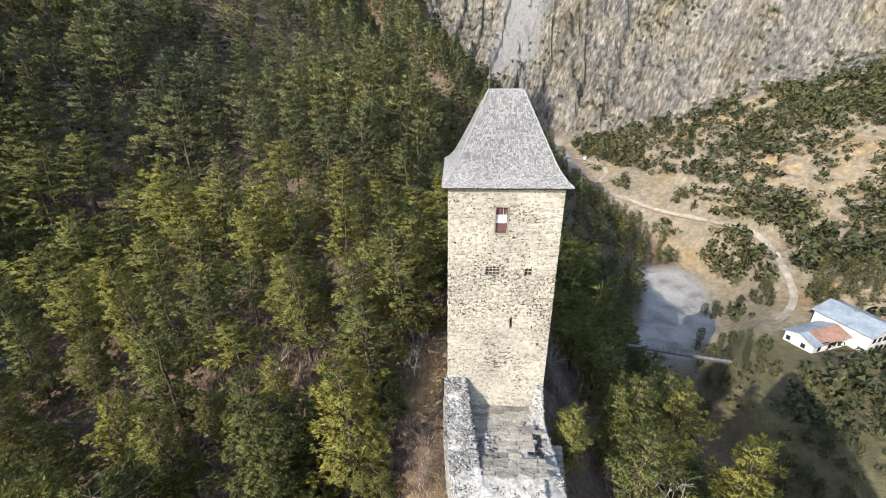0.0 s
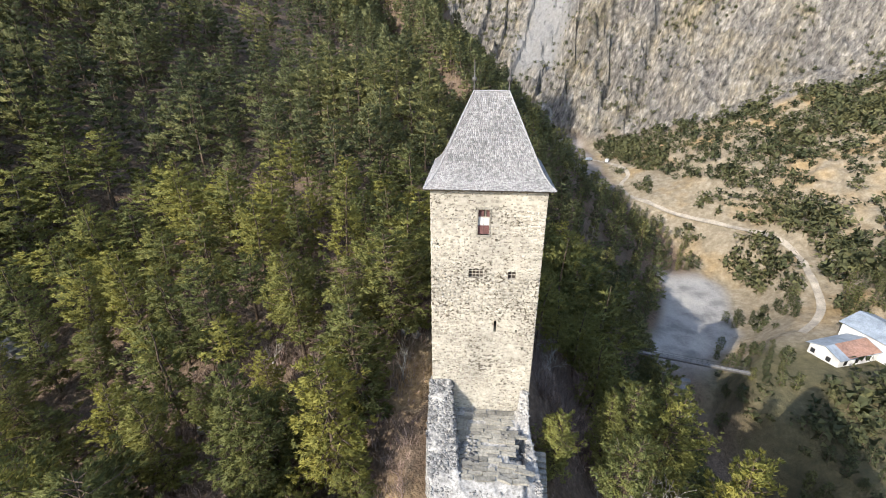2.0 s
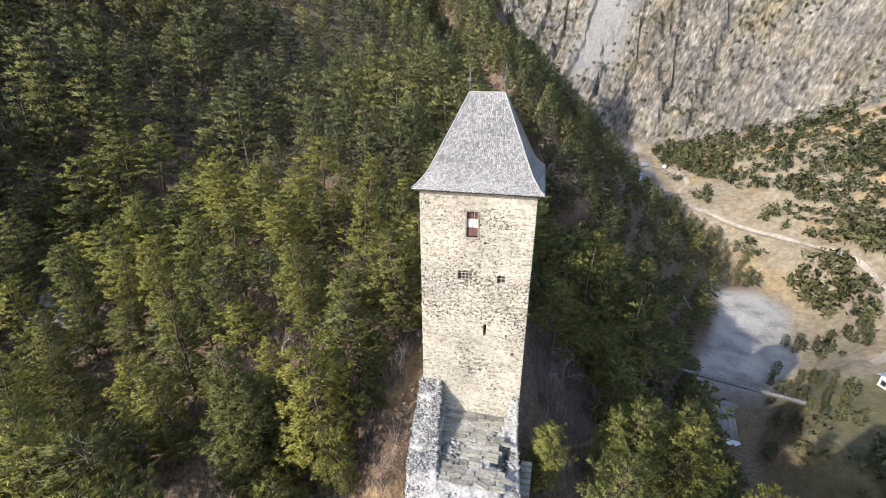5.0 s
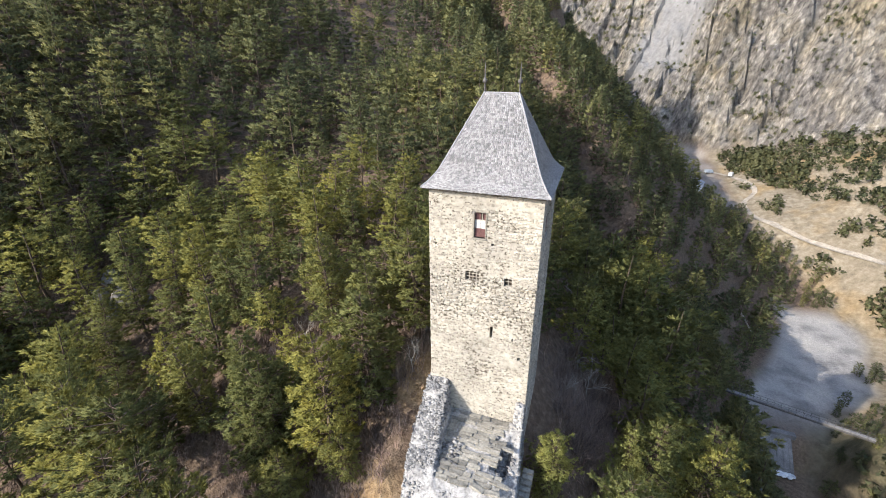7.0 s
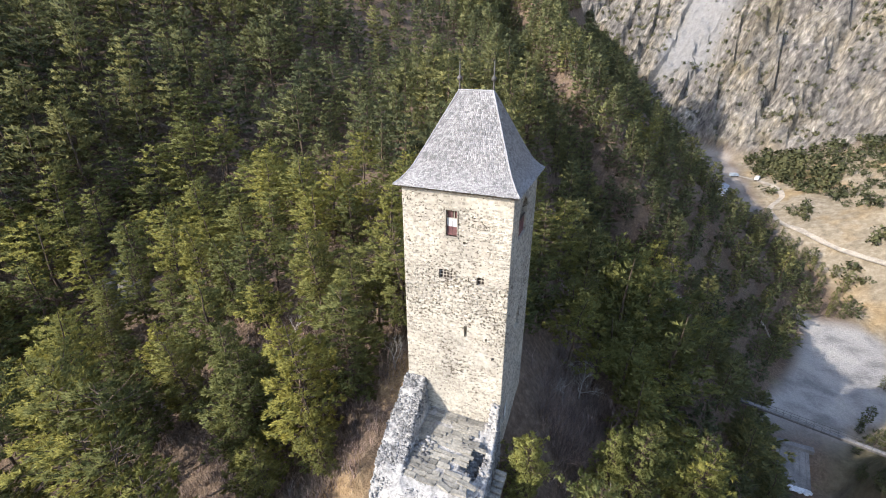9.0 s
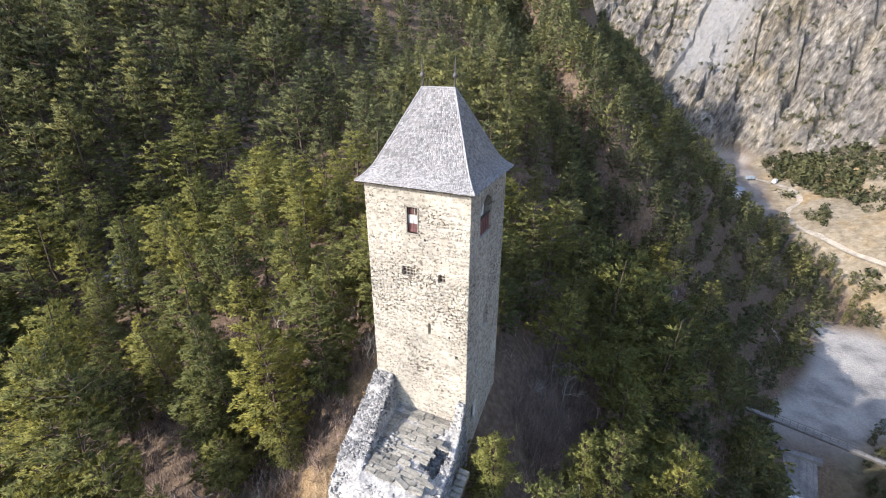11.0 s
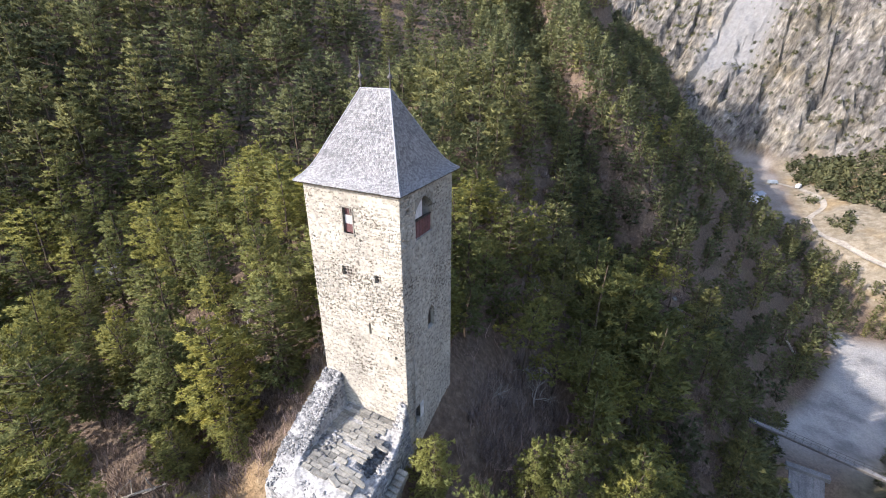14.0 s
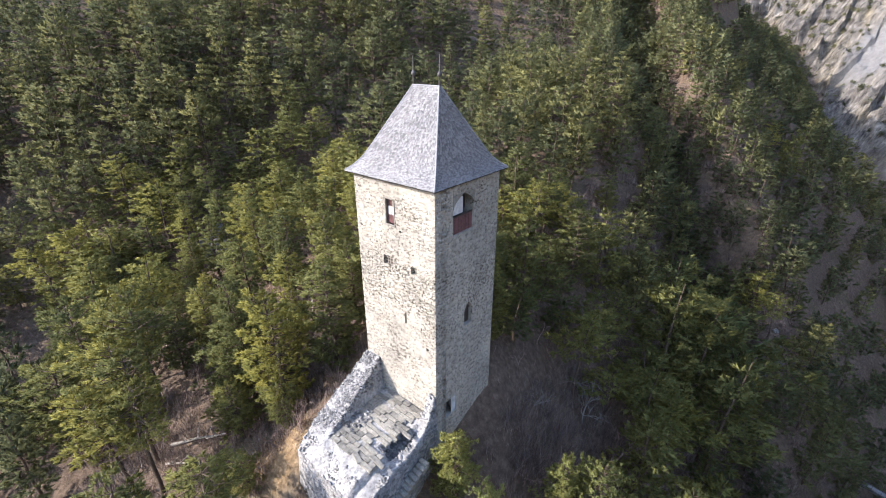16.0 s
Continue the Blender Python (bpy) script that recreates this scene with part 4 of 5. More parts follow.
    tri = np.stack([root - side * ln * slim, root + side * ln * slim, root + dd * ln], 1)
    nrm = np.repeat(N, blades, 0) + dd * 0.35 + r.normal(0, 0.42, (nb, 3))
    nrm /= np.linalg.norm(nrm, axis=1)[:, None] + 1e-9
    away = np.einsum("ij,ij->i", np.cross(tri[:, 1] - tri[:, 0], tri[:, 2] - tri[:, 0]), nrm) < 0
    tri[away] = tri[away][:, [1, 0, 2]]
    return (join_arrays(wood) if limbs else wood[0]), (tri.reshape(-1, 3), np.arange(nb * 3).reshape(-1, 3), np.repeat(nrm, 3, 0))


TALL = 10.0
SPREADS, BARES = (2.1, 2.4, 1.9, 2.3, 2.2, 1.8, 2.4, 2.1), (0.2, 0.34, 0.14, 0.56, 0.26, 0.12, 0.6, 0.22)
near_pines = [pine(500 + k, TALL, SPREADS[k], 11.0, BARES[k], 10, 0.20, True, 0.19, 0.054) for k in range(8)]
near_pines += [pine(500 + k, TALL, SPREADS[k], 6.5, BARES[k], 8, 0.28, False, 0.19, 0.07) for k in range(8)]
for k in range(2):
    (wv, wf), (V, F, N) = pine(540 + k, 16.0, (2.8, 3.5)[k], 8.0, (0.2, 0.42)[k], 10, 0.24, True, 0.19, 0.032)
    near_pines.append(((wv * TALL / 16, wf), (V * TALL / 16, F, N)))
pine_parts = []
for w, (V, F, N) in near_pines:
    trunk, crown = tri_mesh("trunk", *w), tri_mesh("crown", V, F)
    crown.normals_split_custom_set_from_vertices(N)
    trunk.materials.append(BARK)
    crown.materials.append(NEEDLE if len(pine_parts) < 16 else NEEDLE_SUNLIT)
    pine_parts.append((trunk, crown))

pine_labels = ["tall Scots pine with broad layered green crown", "Scots pine with high crown and bare lower trunk", "slender pine with dense yellow-green crown"]


def plant_pine(kind, x, y, tall, turn, wide=1.0, sink=0.15):
    t = tagged(new("pine_tree"), pine_labels[kind % 3] if kind < 16 else "pine with rounded yellow-green crown, sunlight put into its colour", "tree", "pines on the hillside")
    t.matrix_basis = pose(x, y, height(x, y) - sink, 0, 0, turn) @ Matrix.Diagonal((wide * tall / TALL, wide * tall / TALL, tall / TALL, 1))
    for nm, me in zip(("trunk", "crown"), pine_parts[kind]):
        o = new(nm, me)
        o.parent = t
    return t


# trees that stand out: kind, x, y, height of the tip above the ground datum
KEY = [(5, -30.3, 32.0, 8.9), (2, -23.6, 32.4, 8.6), (0, -9.2, 31.3, 9.6), (5, -27.2, 32.6, 7.4), (6, -4.6, 37.5, 9.0), (17, 16.0, 34.7, -1.9), (16, 25.2, 29.2, -4.6),
       (16, 8.3, 26.6, 1.0), (16, 14.0, 32.9, -2.4), (16, 21.9, 39.1, -5.6), (17, 13.3, 24.9, 1.8), (17, 20.6, 36.1, -4.6), (4, -16.1, 35.8, 6.9), (0, -8.0, 22.2, 8.7)]
KEY += [(6, -27.5, 15.9, 3.3), (0, -46.8, 23.0, -1.6), (6, -51.0, 31.0, 6.0), (1, 8.0, 56.4, 0.2), (4, 2.4, 55.3, 9.1), (1, -37.4, 24.5, 0.3), (7, -20.9, 26.0, 0.8), (2, -18.3, 36.6, 8.4),
        (0, -10.6, 23.8, 4.6), (4, -15.7, 40.0, 6.2), (0, -8.6, 44.4, 13.0), (2, -20.4, 46.1, 10.8), (4, -34.0, 46.7, 11.5), (7, -37.0, 33.1, 7.4), (3, 23.8, 93.0, -20.2), (6, -20.5, 15.0, 4.6), (3, -23.6, 13.6, 4.0), (6, -18.2, 12.4, 3.4), (6, -29.0, 11.5, 3.0), (2, -4.2, 16.0, -1.8)]
# the last five below are added to throw shade on the gravel bank
KEY += [(8, 1.6, 45.5, 10.5), (8, -4.6, 63.9, 11.0), (10, -3.7, 78.4, 8.0), (13, 3.2, 80.7, -3.5), (13, 6.8, 88.4, -6.0), (10, -2.2, 66.0, 6.5), (8, 24.7, 114.2, -16.5), (12, 27.6, 103.6, -22.5), (9, 18.0, 101.8, -11.0), (8, 13.3, 152.0, 7.3), (11, 8.5, 149.0, 9.0),
        (6, -11.8, 11.9, 3.0), (3, -13.5, 10.2, 2.4), (6, -15.4, 12.6, 3.6), (2, -14.6, 21.2, 7.0), (7, -15.0, 33.0, 10.5), (7, -26.3, 22.8, 2.6), (4, -33.7, 23.4, -0.8), (10, 4.5, 49.0, 4.5), (9, 7.5, 51.5, 1.5),
        (0, -12.6, 19.6, 1.6), (7, -9.6, 18.4, 0.4), (4, -14.0, 23.6, 3.6), (1, -6.2, 21.0, 0.6), (5, -40.7, 26.3, 2.4), (2, -29.2, 27.0, -0.2), (7, -34.4, 29.8, 3.0), (2, -39.0, 29.2, 4.8), (0, -12.5, 21.0, 5.4), (10, -4.3, 80.4, 5.0), (8, 14.4, 97.5, -11.2), (11, 22.2, 97.9, -13.0), (10, 32.5, 156.6, -18.0), (12, 4.7, 76.9, -5.0), (9, 13.0, 63.0, 0.5), (8, 16.5, 68.0, -4.0), (11, 19.5, 74.0, -7.0), (14, 11.0, 70.5, 0.0), (9, 21.0, 66.0, -9.0)]
placed = []
for kind, x, y, tip in KEY:
    high = tip - height(x, y) + 0.15
    plant_pine(kind, x, y, high, 40 * kind + 10 * x, 0.92 if x > 10 and y < 45 else min(1.6, max(1.15, 10.5 / high)))
    placed.append((x, y))


def scatter(r, x0, x1, y0, y1, gap, tries, keep):
    """Places at least gap apart, by dart throwing over a grid."""
    cell, grid, out = gap, {}, []
    for px, py in placed:
        grid.setdefault((int(px // cell), int(py // cell)), []).append((px, py))
    X, Y = r.uniform(x0, x1, tries), r.uniform(y0, y1, tries)
    ok = keep(X, Y)
    for x, y in zip(X[ok], Y[ok]):
        i, j = int(x // cell), int(y // cell)
        if all((x - a) ** 2 + (y - b) ** 2 > gap * gap for di in (-1, 0, 1) for dj in (-1, 0, 1) for a, b in grid.get((i + di, j + dj), ())):
            grid.setdefault((i, j), []).append((x, y))
            out.append((x, y))
    placed.extend(out)
    return out


def clear_of_ruin(X, Y):
    tower_clear = ((X - 1) / 8.6) ** 2 + ((Y - 25) / 12.0) ** 2 > 1
    east = ((X > 4) & (X < 46) & (Y < 22)) | (X > 4) & (X < 25) & (Y > 14) & ((Y < 36) | ((X < 21) & (Y < 46)))
    hollow = (((X + 48) / 9) ** 2 + ((Y - 7) / 5) ** 2 < 1) | (((X + 21) / 2.6) ** 2 + ((Y - 43) / 6) ** 2 < 1)
    slope_gap = (fbm(X, Y, 9, 83, 2) > -0.52) & (((X + 15) / 12) ** 2 + ((Y - 12.5) / 7.5) ** 2 > 1)
    return tower_clear & slope_gap & ~east & ~hollow


rt = np.random.default_rng(23)
near_spots = scatter(rt, -62, 42, 8, 60, 3.95, 8000, clear_of_ruin)
near_spots.sort(key=lambda p: (p[0] - 4) ** 2 + p[1] ** 2)
for x, y in near_spots[:255]:
    kind = int(rt.integers(8)) + (0 if (x - 4) ** 2 + y ** 2 < 38 ** 2 else 8)
    plant_pine(kind, x, y, rt.uniform(6.5, 12.0), rt.uniform(0, 360), rt.uniform(1.25, 1.8))


def grow_wood(name, spots, kinds, lo, hi, r, mat, bark, label, category="trees"):
    """Far trees joined into one sheet of foliage and one of trunks."""
    X, Y = np.array([p[0] for p in spots]), np.array([p[1] for p in spots])
    Z = terrain(X, Y)
    fol, woods, tint, normals = [], [], [], []
    for x, y, z in zip(X, Y, Z):
        (wv, wf), (cv, cf, cn) = kinds[r.integers(len(kinds))]
        stand = float(fbm(np.array([x]), np.array([y]), 30, 121, 2)[0])
        s, a = (lo + (hi - lo) * min(1, max(0, 0.5 + 0.55 * stand + r.normal(0, 0.22)))) / TALL, r.uniform(0, 6.28)
        q = np.array(((math.cos(a), math.sin(a), 0), (-math.sin(a), math.cos(a), 0), (0, 0, 1))) * s * (*[r.uniform(0.95, 1.4)] * 2, 1)
        at = np.array((x, y, z - 0.2))
        fol.append((cv @ q + at, cf))
        woods.append((wv @ q + at, wf))
        tint.append(np.full(len(cv), min(1, max(0, 0.5 + 0.5 * stand + r.normal(0, 0.25)))))
        normals.append(cn @ q / s)
    V, F = join_arrays(fol)
    me = tri_mesh(name, V, F, np.concatenate(tint))
    me.normals_split_custom_set_from_vertices(np.concatenate(normals).astype(np.float32))
    top = tagged(thing(name, me, mat), label, category, kind="stuff")
    V, F = join_arrays(woods)
    thing("trunks", tri_mesh("trunks", V, F), bark, top)["kind"] = "stuff"
    return top


mid_pines = [pine(700 + k, TALL, (2.5, 2.8, 2.0, 2.3, 1.7)[k], 3.9, 0.2, 6, 0.42, False, 0.22, 0.085) for k in range(5)]
far_pines = [pine(760 + k, TALL, (2.4, 2.6, 1.9, 1.5)[k], 1.6, 0.15, 4, 0.70, False, 0.26, 0.09) for k in range(4)]


def in_sight(X, Y):
    """The wood thins out behind the brow that hides it."""
    return Y < np.interp(X, [-150, -120, -100, -80, -60, -20], [50, 110, 150, 220, 290, 330])


def on_hill(X, Y):
    knoll_gap = ((X + 45) / 8) ** 2 + ((Y - 92) / 6) ** 2 < 1
    open_slope = knoll_gap | ((X > -18) & (Y > 44) & (fbm(X, Y, 13, 87, 2) < -0.62))
    return clear_of_ruin(X, Y) & (hill(X, Y) > terrain(X, Y) - 1.0) & (X < river_x(Y) - 6) & ~open_slope


mid_spots = near_spots[255:] + scatter(rt, -110, 50, 60, 120, 4.9, 9000, on_hill) + scatter(rt, -110, -62, -5, 60, 4.4, 2500, on_hill) + scatter(rt, -62, -22, -12, 8, 4.4, 900, on_hill)
grow_wood("pine_wood", mid_spots, mid_pines, 8.0, 15.0, rt, NEEDLE_FAR, BARK, "dense dark green pine wood on the slope")
far_spots = scatter(rt, -150, 78, 120, 330, 5.4, 11000, lambda X, Y: on_hill(X, Y) & in_sight(X, Y)) + scatter(rt, -150, -110, 10, 120, 5.0, 3500, lambda X, Y: on_hill(X, Y) & in_sight(X, Y))
far_spots += scatter(rt, -58, 20, 105, 225, 3.5, 6000, lambda X, Y: on_hill(X, Y) & (np.abs(X - gully_x(Y)) < 18))
grow_wood("far_wood", far_spots, far_pines, 7, 13, rt, NEEDLE_FAR, BARK, "distant pine forest on the hillside")


# ---------------------------------------------------------------- valley
ROAD_MAT = two_scale("pale_dirt_road", (0.23, 0.20, 0.158), (0.32, 0.285, 0.23), (0.40, 0.36, 0.30), 0.3, 2.5, bump=0.3, dist=0.05)
PLASTER = two_scale("white_render", (0.55, 0.55, 0.54), (0.68, 0.68, 0.67), (0.76, 0.76, 0.75), 0.3, 3, 0.85, bump=0.1, dist=0.02)
SHEET = two_scale("blue_grey_sheet_roof", (0.19, 0.22, 0.25), (0.26, 0.30, 0.34), (0.34, 0.38, 0.42), 0.4, 3, 0.5, bump=0.1, dist=0.02)
RUST = two_scale("rusty_sheet_roof", (0.20, 0.11, 0.075), (0.32, 0.19, 0.14), (0.42, 0.28, 0.22), 0.4, 2, 0.7, bump=0.1, dist=0.02)
GLASS = two_scale("dark_window_pane", (0.02, 0.022, 0.025), (0.03, 0.033, 0.037), (0.045, 0.05, 0.055), 1, 3, 0.15, bump=0.02, dist=0.01)
CONCRETE = two_scale("grey_concrete", (0.12, 0.117, 0.112), (0.19, 0.185, 0.178), (0.26, 0.253, 0.245), 0.4, 4, 0.9, bump=0.3, dist=0.03)


def smooth_line(points, n):
    """A Catmull-Rom curve through plan points."""
    p = np.array(points, float)
    p = np.concatenate([[2 * p[0] - p[1]], p, [2 * p[-1] - p[-2]]])
    out = []
    for k in range(1, len(p) - 2):
        a, b, c, d = p[k - 1:k + 3]
        for t in np.arange(n) / n:
            out.append(0.5 * (2 * b + (c - a) * t + (2 * a - 5 * b + 4 * c - d) * t ** 2 + (3 * b - a - 3 * c + d) * t ** 3))
    return np.array(out + [p[-2]])


def ribbon(name, line, offsets, lift):
    """A strip laid along a plan line over the ground; offsets across it."""
    d = np.gradient(line, axis=0)
    d /= np.linalg.norm(d, axis=1)[:, None]
    n = np.column_stack([-d[:, 1], d[:, 0]])
    P = line[:, None, :] + n[:, None, :] * np.array(offsets)[None, :, None]
    mid = terrain(line[:, 0], line[:, 1])
    mid = np.convolve(np.pad(mid, 4, mode="edge"), np.ones(9) / 9, "valid")
    Z = np.maximum(terrain(P[..., 0], P[..., 1]), mid[:, None] - 0.3) + lift
    m, k = P.shape[:2]
    i = (np.arange(m - 1)[:, None] * k + np.arange(k - 1)[None, :]).ravel()
    F = np.concatenate([np.stack([i, i + k, i + k + 1], 1), np.stack([i, i + k + 1, i + 1], 1)])
    me = tri_mesh(name, np.concatenate([P, Z[..., None]], -1).reshape(-1, 3), F)
    for p in me.polygons:
        p.use_smooth = True
    return me


ROAD = smooth_line([(97, 125), (106, 133), (112, 142), (116, 155), (119.5, 172), (114, 188), (105, 198), (94, 210), (83, 225), (75, 237), (72, 252), (78, 264), (72, 283), (61, 291)], 10)
tagged(thing("road", ribbon("road", ROAD, (-1.1, -0.75, -0.25, 0.25, 0.75, 1.1), 0.25), ROAD_MAT), "pale unpaved track winding along the valley side", "road", kind="structure")


def water_material():
    m, nt, b = material("river_water", 0.12)
    b.inputs["Specular IOR Level"].default_value = 0.5
    n = noise_node(nt, 0.35, 4)
    c = ramp_node(nt, [(0.35, (0.10, 0.108, 0.105)), (0.7, (0.19, 0.198, 0.188))])
    nt.links.new(n.outputs[0], c.inputs[0])
    nt.links.new(c.outputs[0], b.inputs["Base Color"])
    bump_node(nt, b, noise_node(nt, 1.8, 3).outputs[0], 0.25, 0.1)
    return m


WATER = water_material()


def river_sheet(y0, y1, drop):
    ys = np.arange(y0, y1, 1.5)
    line = np.column_stack([river_x(ys) - 7.0 + 1.5 * np.sin(ys * 0.11), ys])
    half = np.interp(ys, [40, 100, 120, 135, 160], [6, 7, 7, 6, 5])
    P = line[:, None, :] + np.array([[-1, 0], [0, 0], [1, 0]])[None] * half[:, None, None]
    Z = np.repeat((river_z(ys) + np.interp(ys, [100, 108], [0.35, drop]))[:, None], 3, 1)
    i = (np.arange(len(ys) - 1)[:, None] * 3 + np.arange(2)[None, :]).ravel()
    F = np.concatenate([np.stack([i, i + 1, i + 4], 1), np.stack([i, i + 4, i + 3], 1)])
    return tri_mesh("water", np.concatenate([P, Z[..., None]], -1).reshape(-1, 3), F)


tagged(thing("water", river_sheet(40, 165, -0.4), WATER), "shallow grey-green river in the gorge", "river", kind="structure")

weir = tagged(new("weir"), "concrete river weir with water spilling over its apron", "weir")
part("crest", box((54.5, 112.0, -67), (63, 113.6, -63.9), 0.1), CONCRETE, weir)
for k in range(5):
    rib_bm = box((55.8 + 1.35 * k, 104.5, -70.4), (56.2 + 1.35 * k, 112.0, -64.62), 0.05)
    for v in rib_bm.verts:
        v.co.z -= max(0, (112.0 - v.co.y)) * 0.60 if v.co.z > -68 else 0
    part("apron_rib", rib_bm, CONCRETE, weir)
apron = box((55.2, 104.5, -70.6), (62.0, 112.0, -64.75))
for v in apron.verts:
    v.co.z -= max(0, (112.0 - v.co.y)) * 0.60 if v.co.z > -68 else 0
part("apron", apron, CONCRETE, weir, "dark wet apron slab")
FOAM = two_scale("white_water", (0.5, 0.52, 0.53), (0.65, 0.67, 0.68), (0.8, 0.81, 0.82), 0.8, 5, 0.4, bump=0.6, dist=0.1)
fo = bmesh.new()
for k in range(16):
    bmesh.ops.create_icosphere(fo, subdivisions=1, radius=1, matrix=Matrix.Translation((55.3 + 0.42 * k, 103.9 + 0.5 * math.sin(k * 2.3), -69.5)) @ Matrix.Diagonal((0.7, 0.8, 0.35, 1)))
part("spray", fo, FOAM, weir, "white foaming water at the foot")

# footbridge over the gorge
bridge = tagged(new("footbridge"), "narrow straight footbridge with grey deck across the gorge", "bridge")
b0, b1 = Vector((44.0, 109.0, -51.9)), Vector((71.5, 102.3, -51.6))
bl = (b1 - b0).length
bm_m = Matrix.Translation(b0) @ pose(0, 0, 0, 0, math.degrees(math.asin((b0.z - b1.z) / bl)), math.degrees(math.atan2(b1.y - b0.y, b1.x - b0.x)))
bridge.matrix_basis = bm_m
part("deck", box((0, -0.45, -0.12), (bl, 0.45, 0.06), 0.02), CONCRETE, bridge)
for sy in (-0.5, 0.5):
    part("girder", box((0, sy - 0.07, -0.55), (bl, sy + 0.07, -0.12), 0.02), IRON, bridge)
    part("handrail", box((0, sy - 0.03, 0.95), (bl, sy + 0.03, 1.02), 0.01), IRON, bridge)
    for k in range(21):
        part("post", box((k * bl / 20 - 0.03, sy - 0.03, -0.12), (k * bl / 20 + 0.03, sy + 0.03, 0.95)), IRON, bridge)


# house at the end of the track
def gable_roof(x0, x1, y0, y1, eave, ridge, along_x, thick=0.22, over=0.7):
    """Two sloping slabs; returned as two bmeshes."""
    out = []
    x0, x1, y0, y1 = x0 - over, x1 + over, y0 - over, y1 + over
    mid = (y0 + y1) / 2 if along_x else (x0 + x1) / 2
    for near in (True, False):
        bm = bmesh.new()
        e = (y0 if near else y1) if along_x else (x0 if near else x1)
        q = [(x0, e, eave), (x1, e, eave), (x1, mid, ridge), (x0, mid, ridge)] if along_x else [(e, y0, eave), (e, y1, eave), (mid, y1, ridge), (mid, y0, ridge)]
        lo = [bm.verts.new(p) for p in q]
        hi = [bm.verts.new((p[0], p[1], p[2] + thick)) for p in q]
        bm.faces.new(lo)
        bm.faces.new(hi)
        for k in range(4):
            n = (k + 1) % 4
            bm.faces.new((lo[k], lo[n], hi[n], hi[k]))
        bmesh.ops.recalc_face_normals(bm, faces=bm.faces)
        out.append(bm)
    return out


house = tagged(new("house"), "long white rendered house with blue-grey and rusty sheet roofs", "house")
house.matrix_basis = pose(95.4, 107.2, -52.2, 0, 0, 22)


def house_block(x0, x1, y0, y1, wall, ridge, along_x, mats, labels):
    bm = box((x0, y0, -2.5), (x1, y1, wall))
    c = (y0 + y1) / 2 if along_x else (x0 + x1) / 2
    tops = ((x0, 1), (x1, -1)) if along_x else ((y0, 1), (y1, -1))
    for e, inw in tops:
        q = [(e, y0, wall), (e, y1, wall), (e, c, ridge)] if along_x else [(x0, e, wall), (x1, e, wall), (c, e, ridge)]
        n = Vector((inw * 0.3, 0, 0)) if along_x else Vector((0, inw * 0.3, 0))
        a = [bm.verts.new(p) for p in q]
        b = [bm.verts.new(Vector(p) + n) for p in q]
        bm.faces.new(a)
        bm.faces.new(b[::-1])
        for k in range(3):
            bm.faces.new((a[k], b[k], b[(k + 1) % 3], a[(k + 1) % 3]))
    part("wall", bm, PLASTER, house)
    for r_, mt, lb in zip(gable_roof(x0, x1, y0, y1, wall - 0.15, ridge + 0.05, along_x), mats, labels):
        part("roof", r_, mt, house, lb)


house_block(0, 17, 0, 8.0, 3.3, 4.8, True, (SHEET, SHEET), ("blue-grey sheet roof slope",) * 2)
house_block(14.5, 27, -4.5, 10.5, 6.0, 8.2, False, (SHEET, SHEET), ("blue-grey sheet roof slope",) * 2)


rusty = gable_roof(3.2, 13.5, 0, 8.0, 3.15, 4.85, True, 0.06, 0.6)[0]
for v in rusty.verts:
    v.co.z += 0.235
part("roof_patch", rusty, RUST, house, "rusty brown sheet metal on the roof slope")


def house_window(x, y, z, w, h, facing):
    if facing == "front":
        fr = part("window", box((x - w / 2 - 0.1, y - 0.07, z - 0.1), (x + w / 2 + 0.1, y - 0.01, z + h + 0.1), 0.02), DARK, house)
        part("pane", box((x - w / 2, y - 0.10, z), (x + w / 2, y - 0.073, z + h)), GLASS, fr)
    else:
        fr = part("window", box((x - 0.07, y - w / 2 - 0.1, z - 0.1), (x - 0.01, y + w / 2 + 0.1, z + h + 0.1), 0.02), DARK, house)
        part("pane", box((x - 0.10, y - w / 2, z), (x - 0.073, y + w / 2, z + h)), GLASS, fr)


for row in (0.9, 3.7):
    for k in range(5):
        house_window(16.2 + 2.2 * k, -4.5, row, 1.0, 1.4, "front")
for k in range(3):
    house_window(2.5 + 4.2 * k, 0, 1.0, 1.1, 1.3, "front")
for k in range(2):
    house_window(0, 2.6 + 4.2 * k, 1.0, 1.0, 1.2, "side")
part("chimney", box((20.2, 3.5, 7.0), (21.0, 4.3, 9.4), 0.03), CONCRETE, house)

# sheds and a parked lorry on the upstream works yard
works = tagged(new("works_shed"), "low pale works shed beside the track", "shed")
works.matrix_basis = pose(52.5, 266, height(52.5, 266) + 0.0, 0, 0, 70)
part("wall", box((-4, -2, -2), (4, 2, 3.0), 0.05), PLASTER, works)
for r_ in gable_roof(-4, 4, -2, 2, 2.95, 3.9, True, 0.15, 0.3):
    part("roof", r_, SHEET, works)


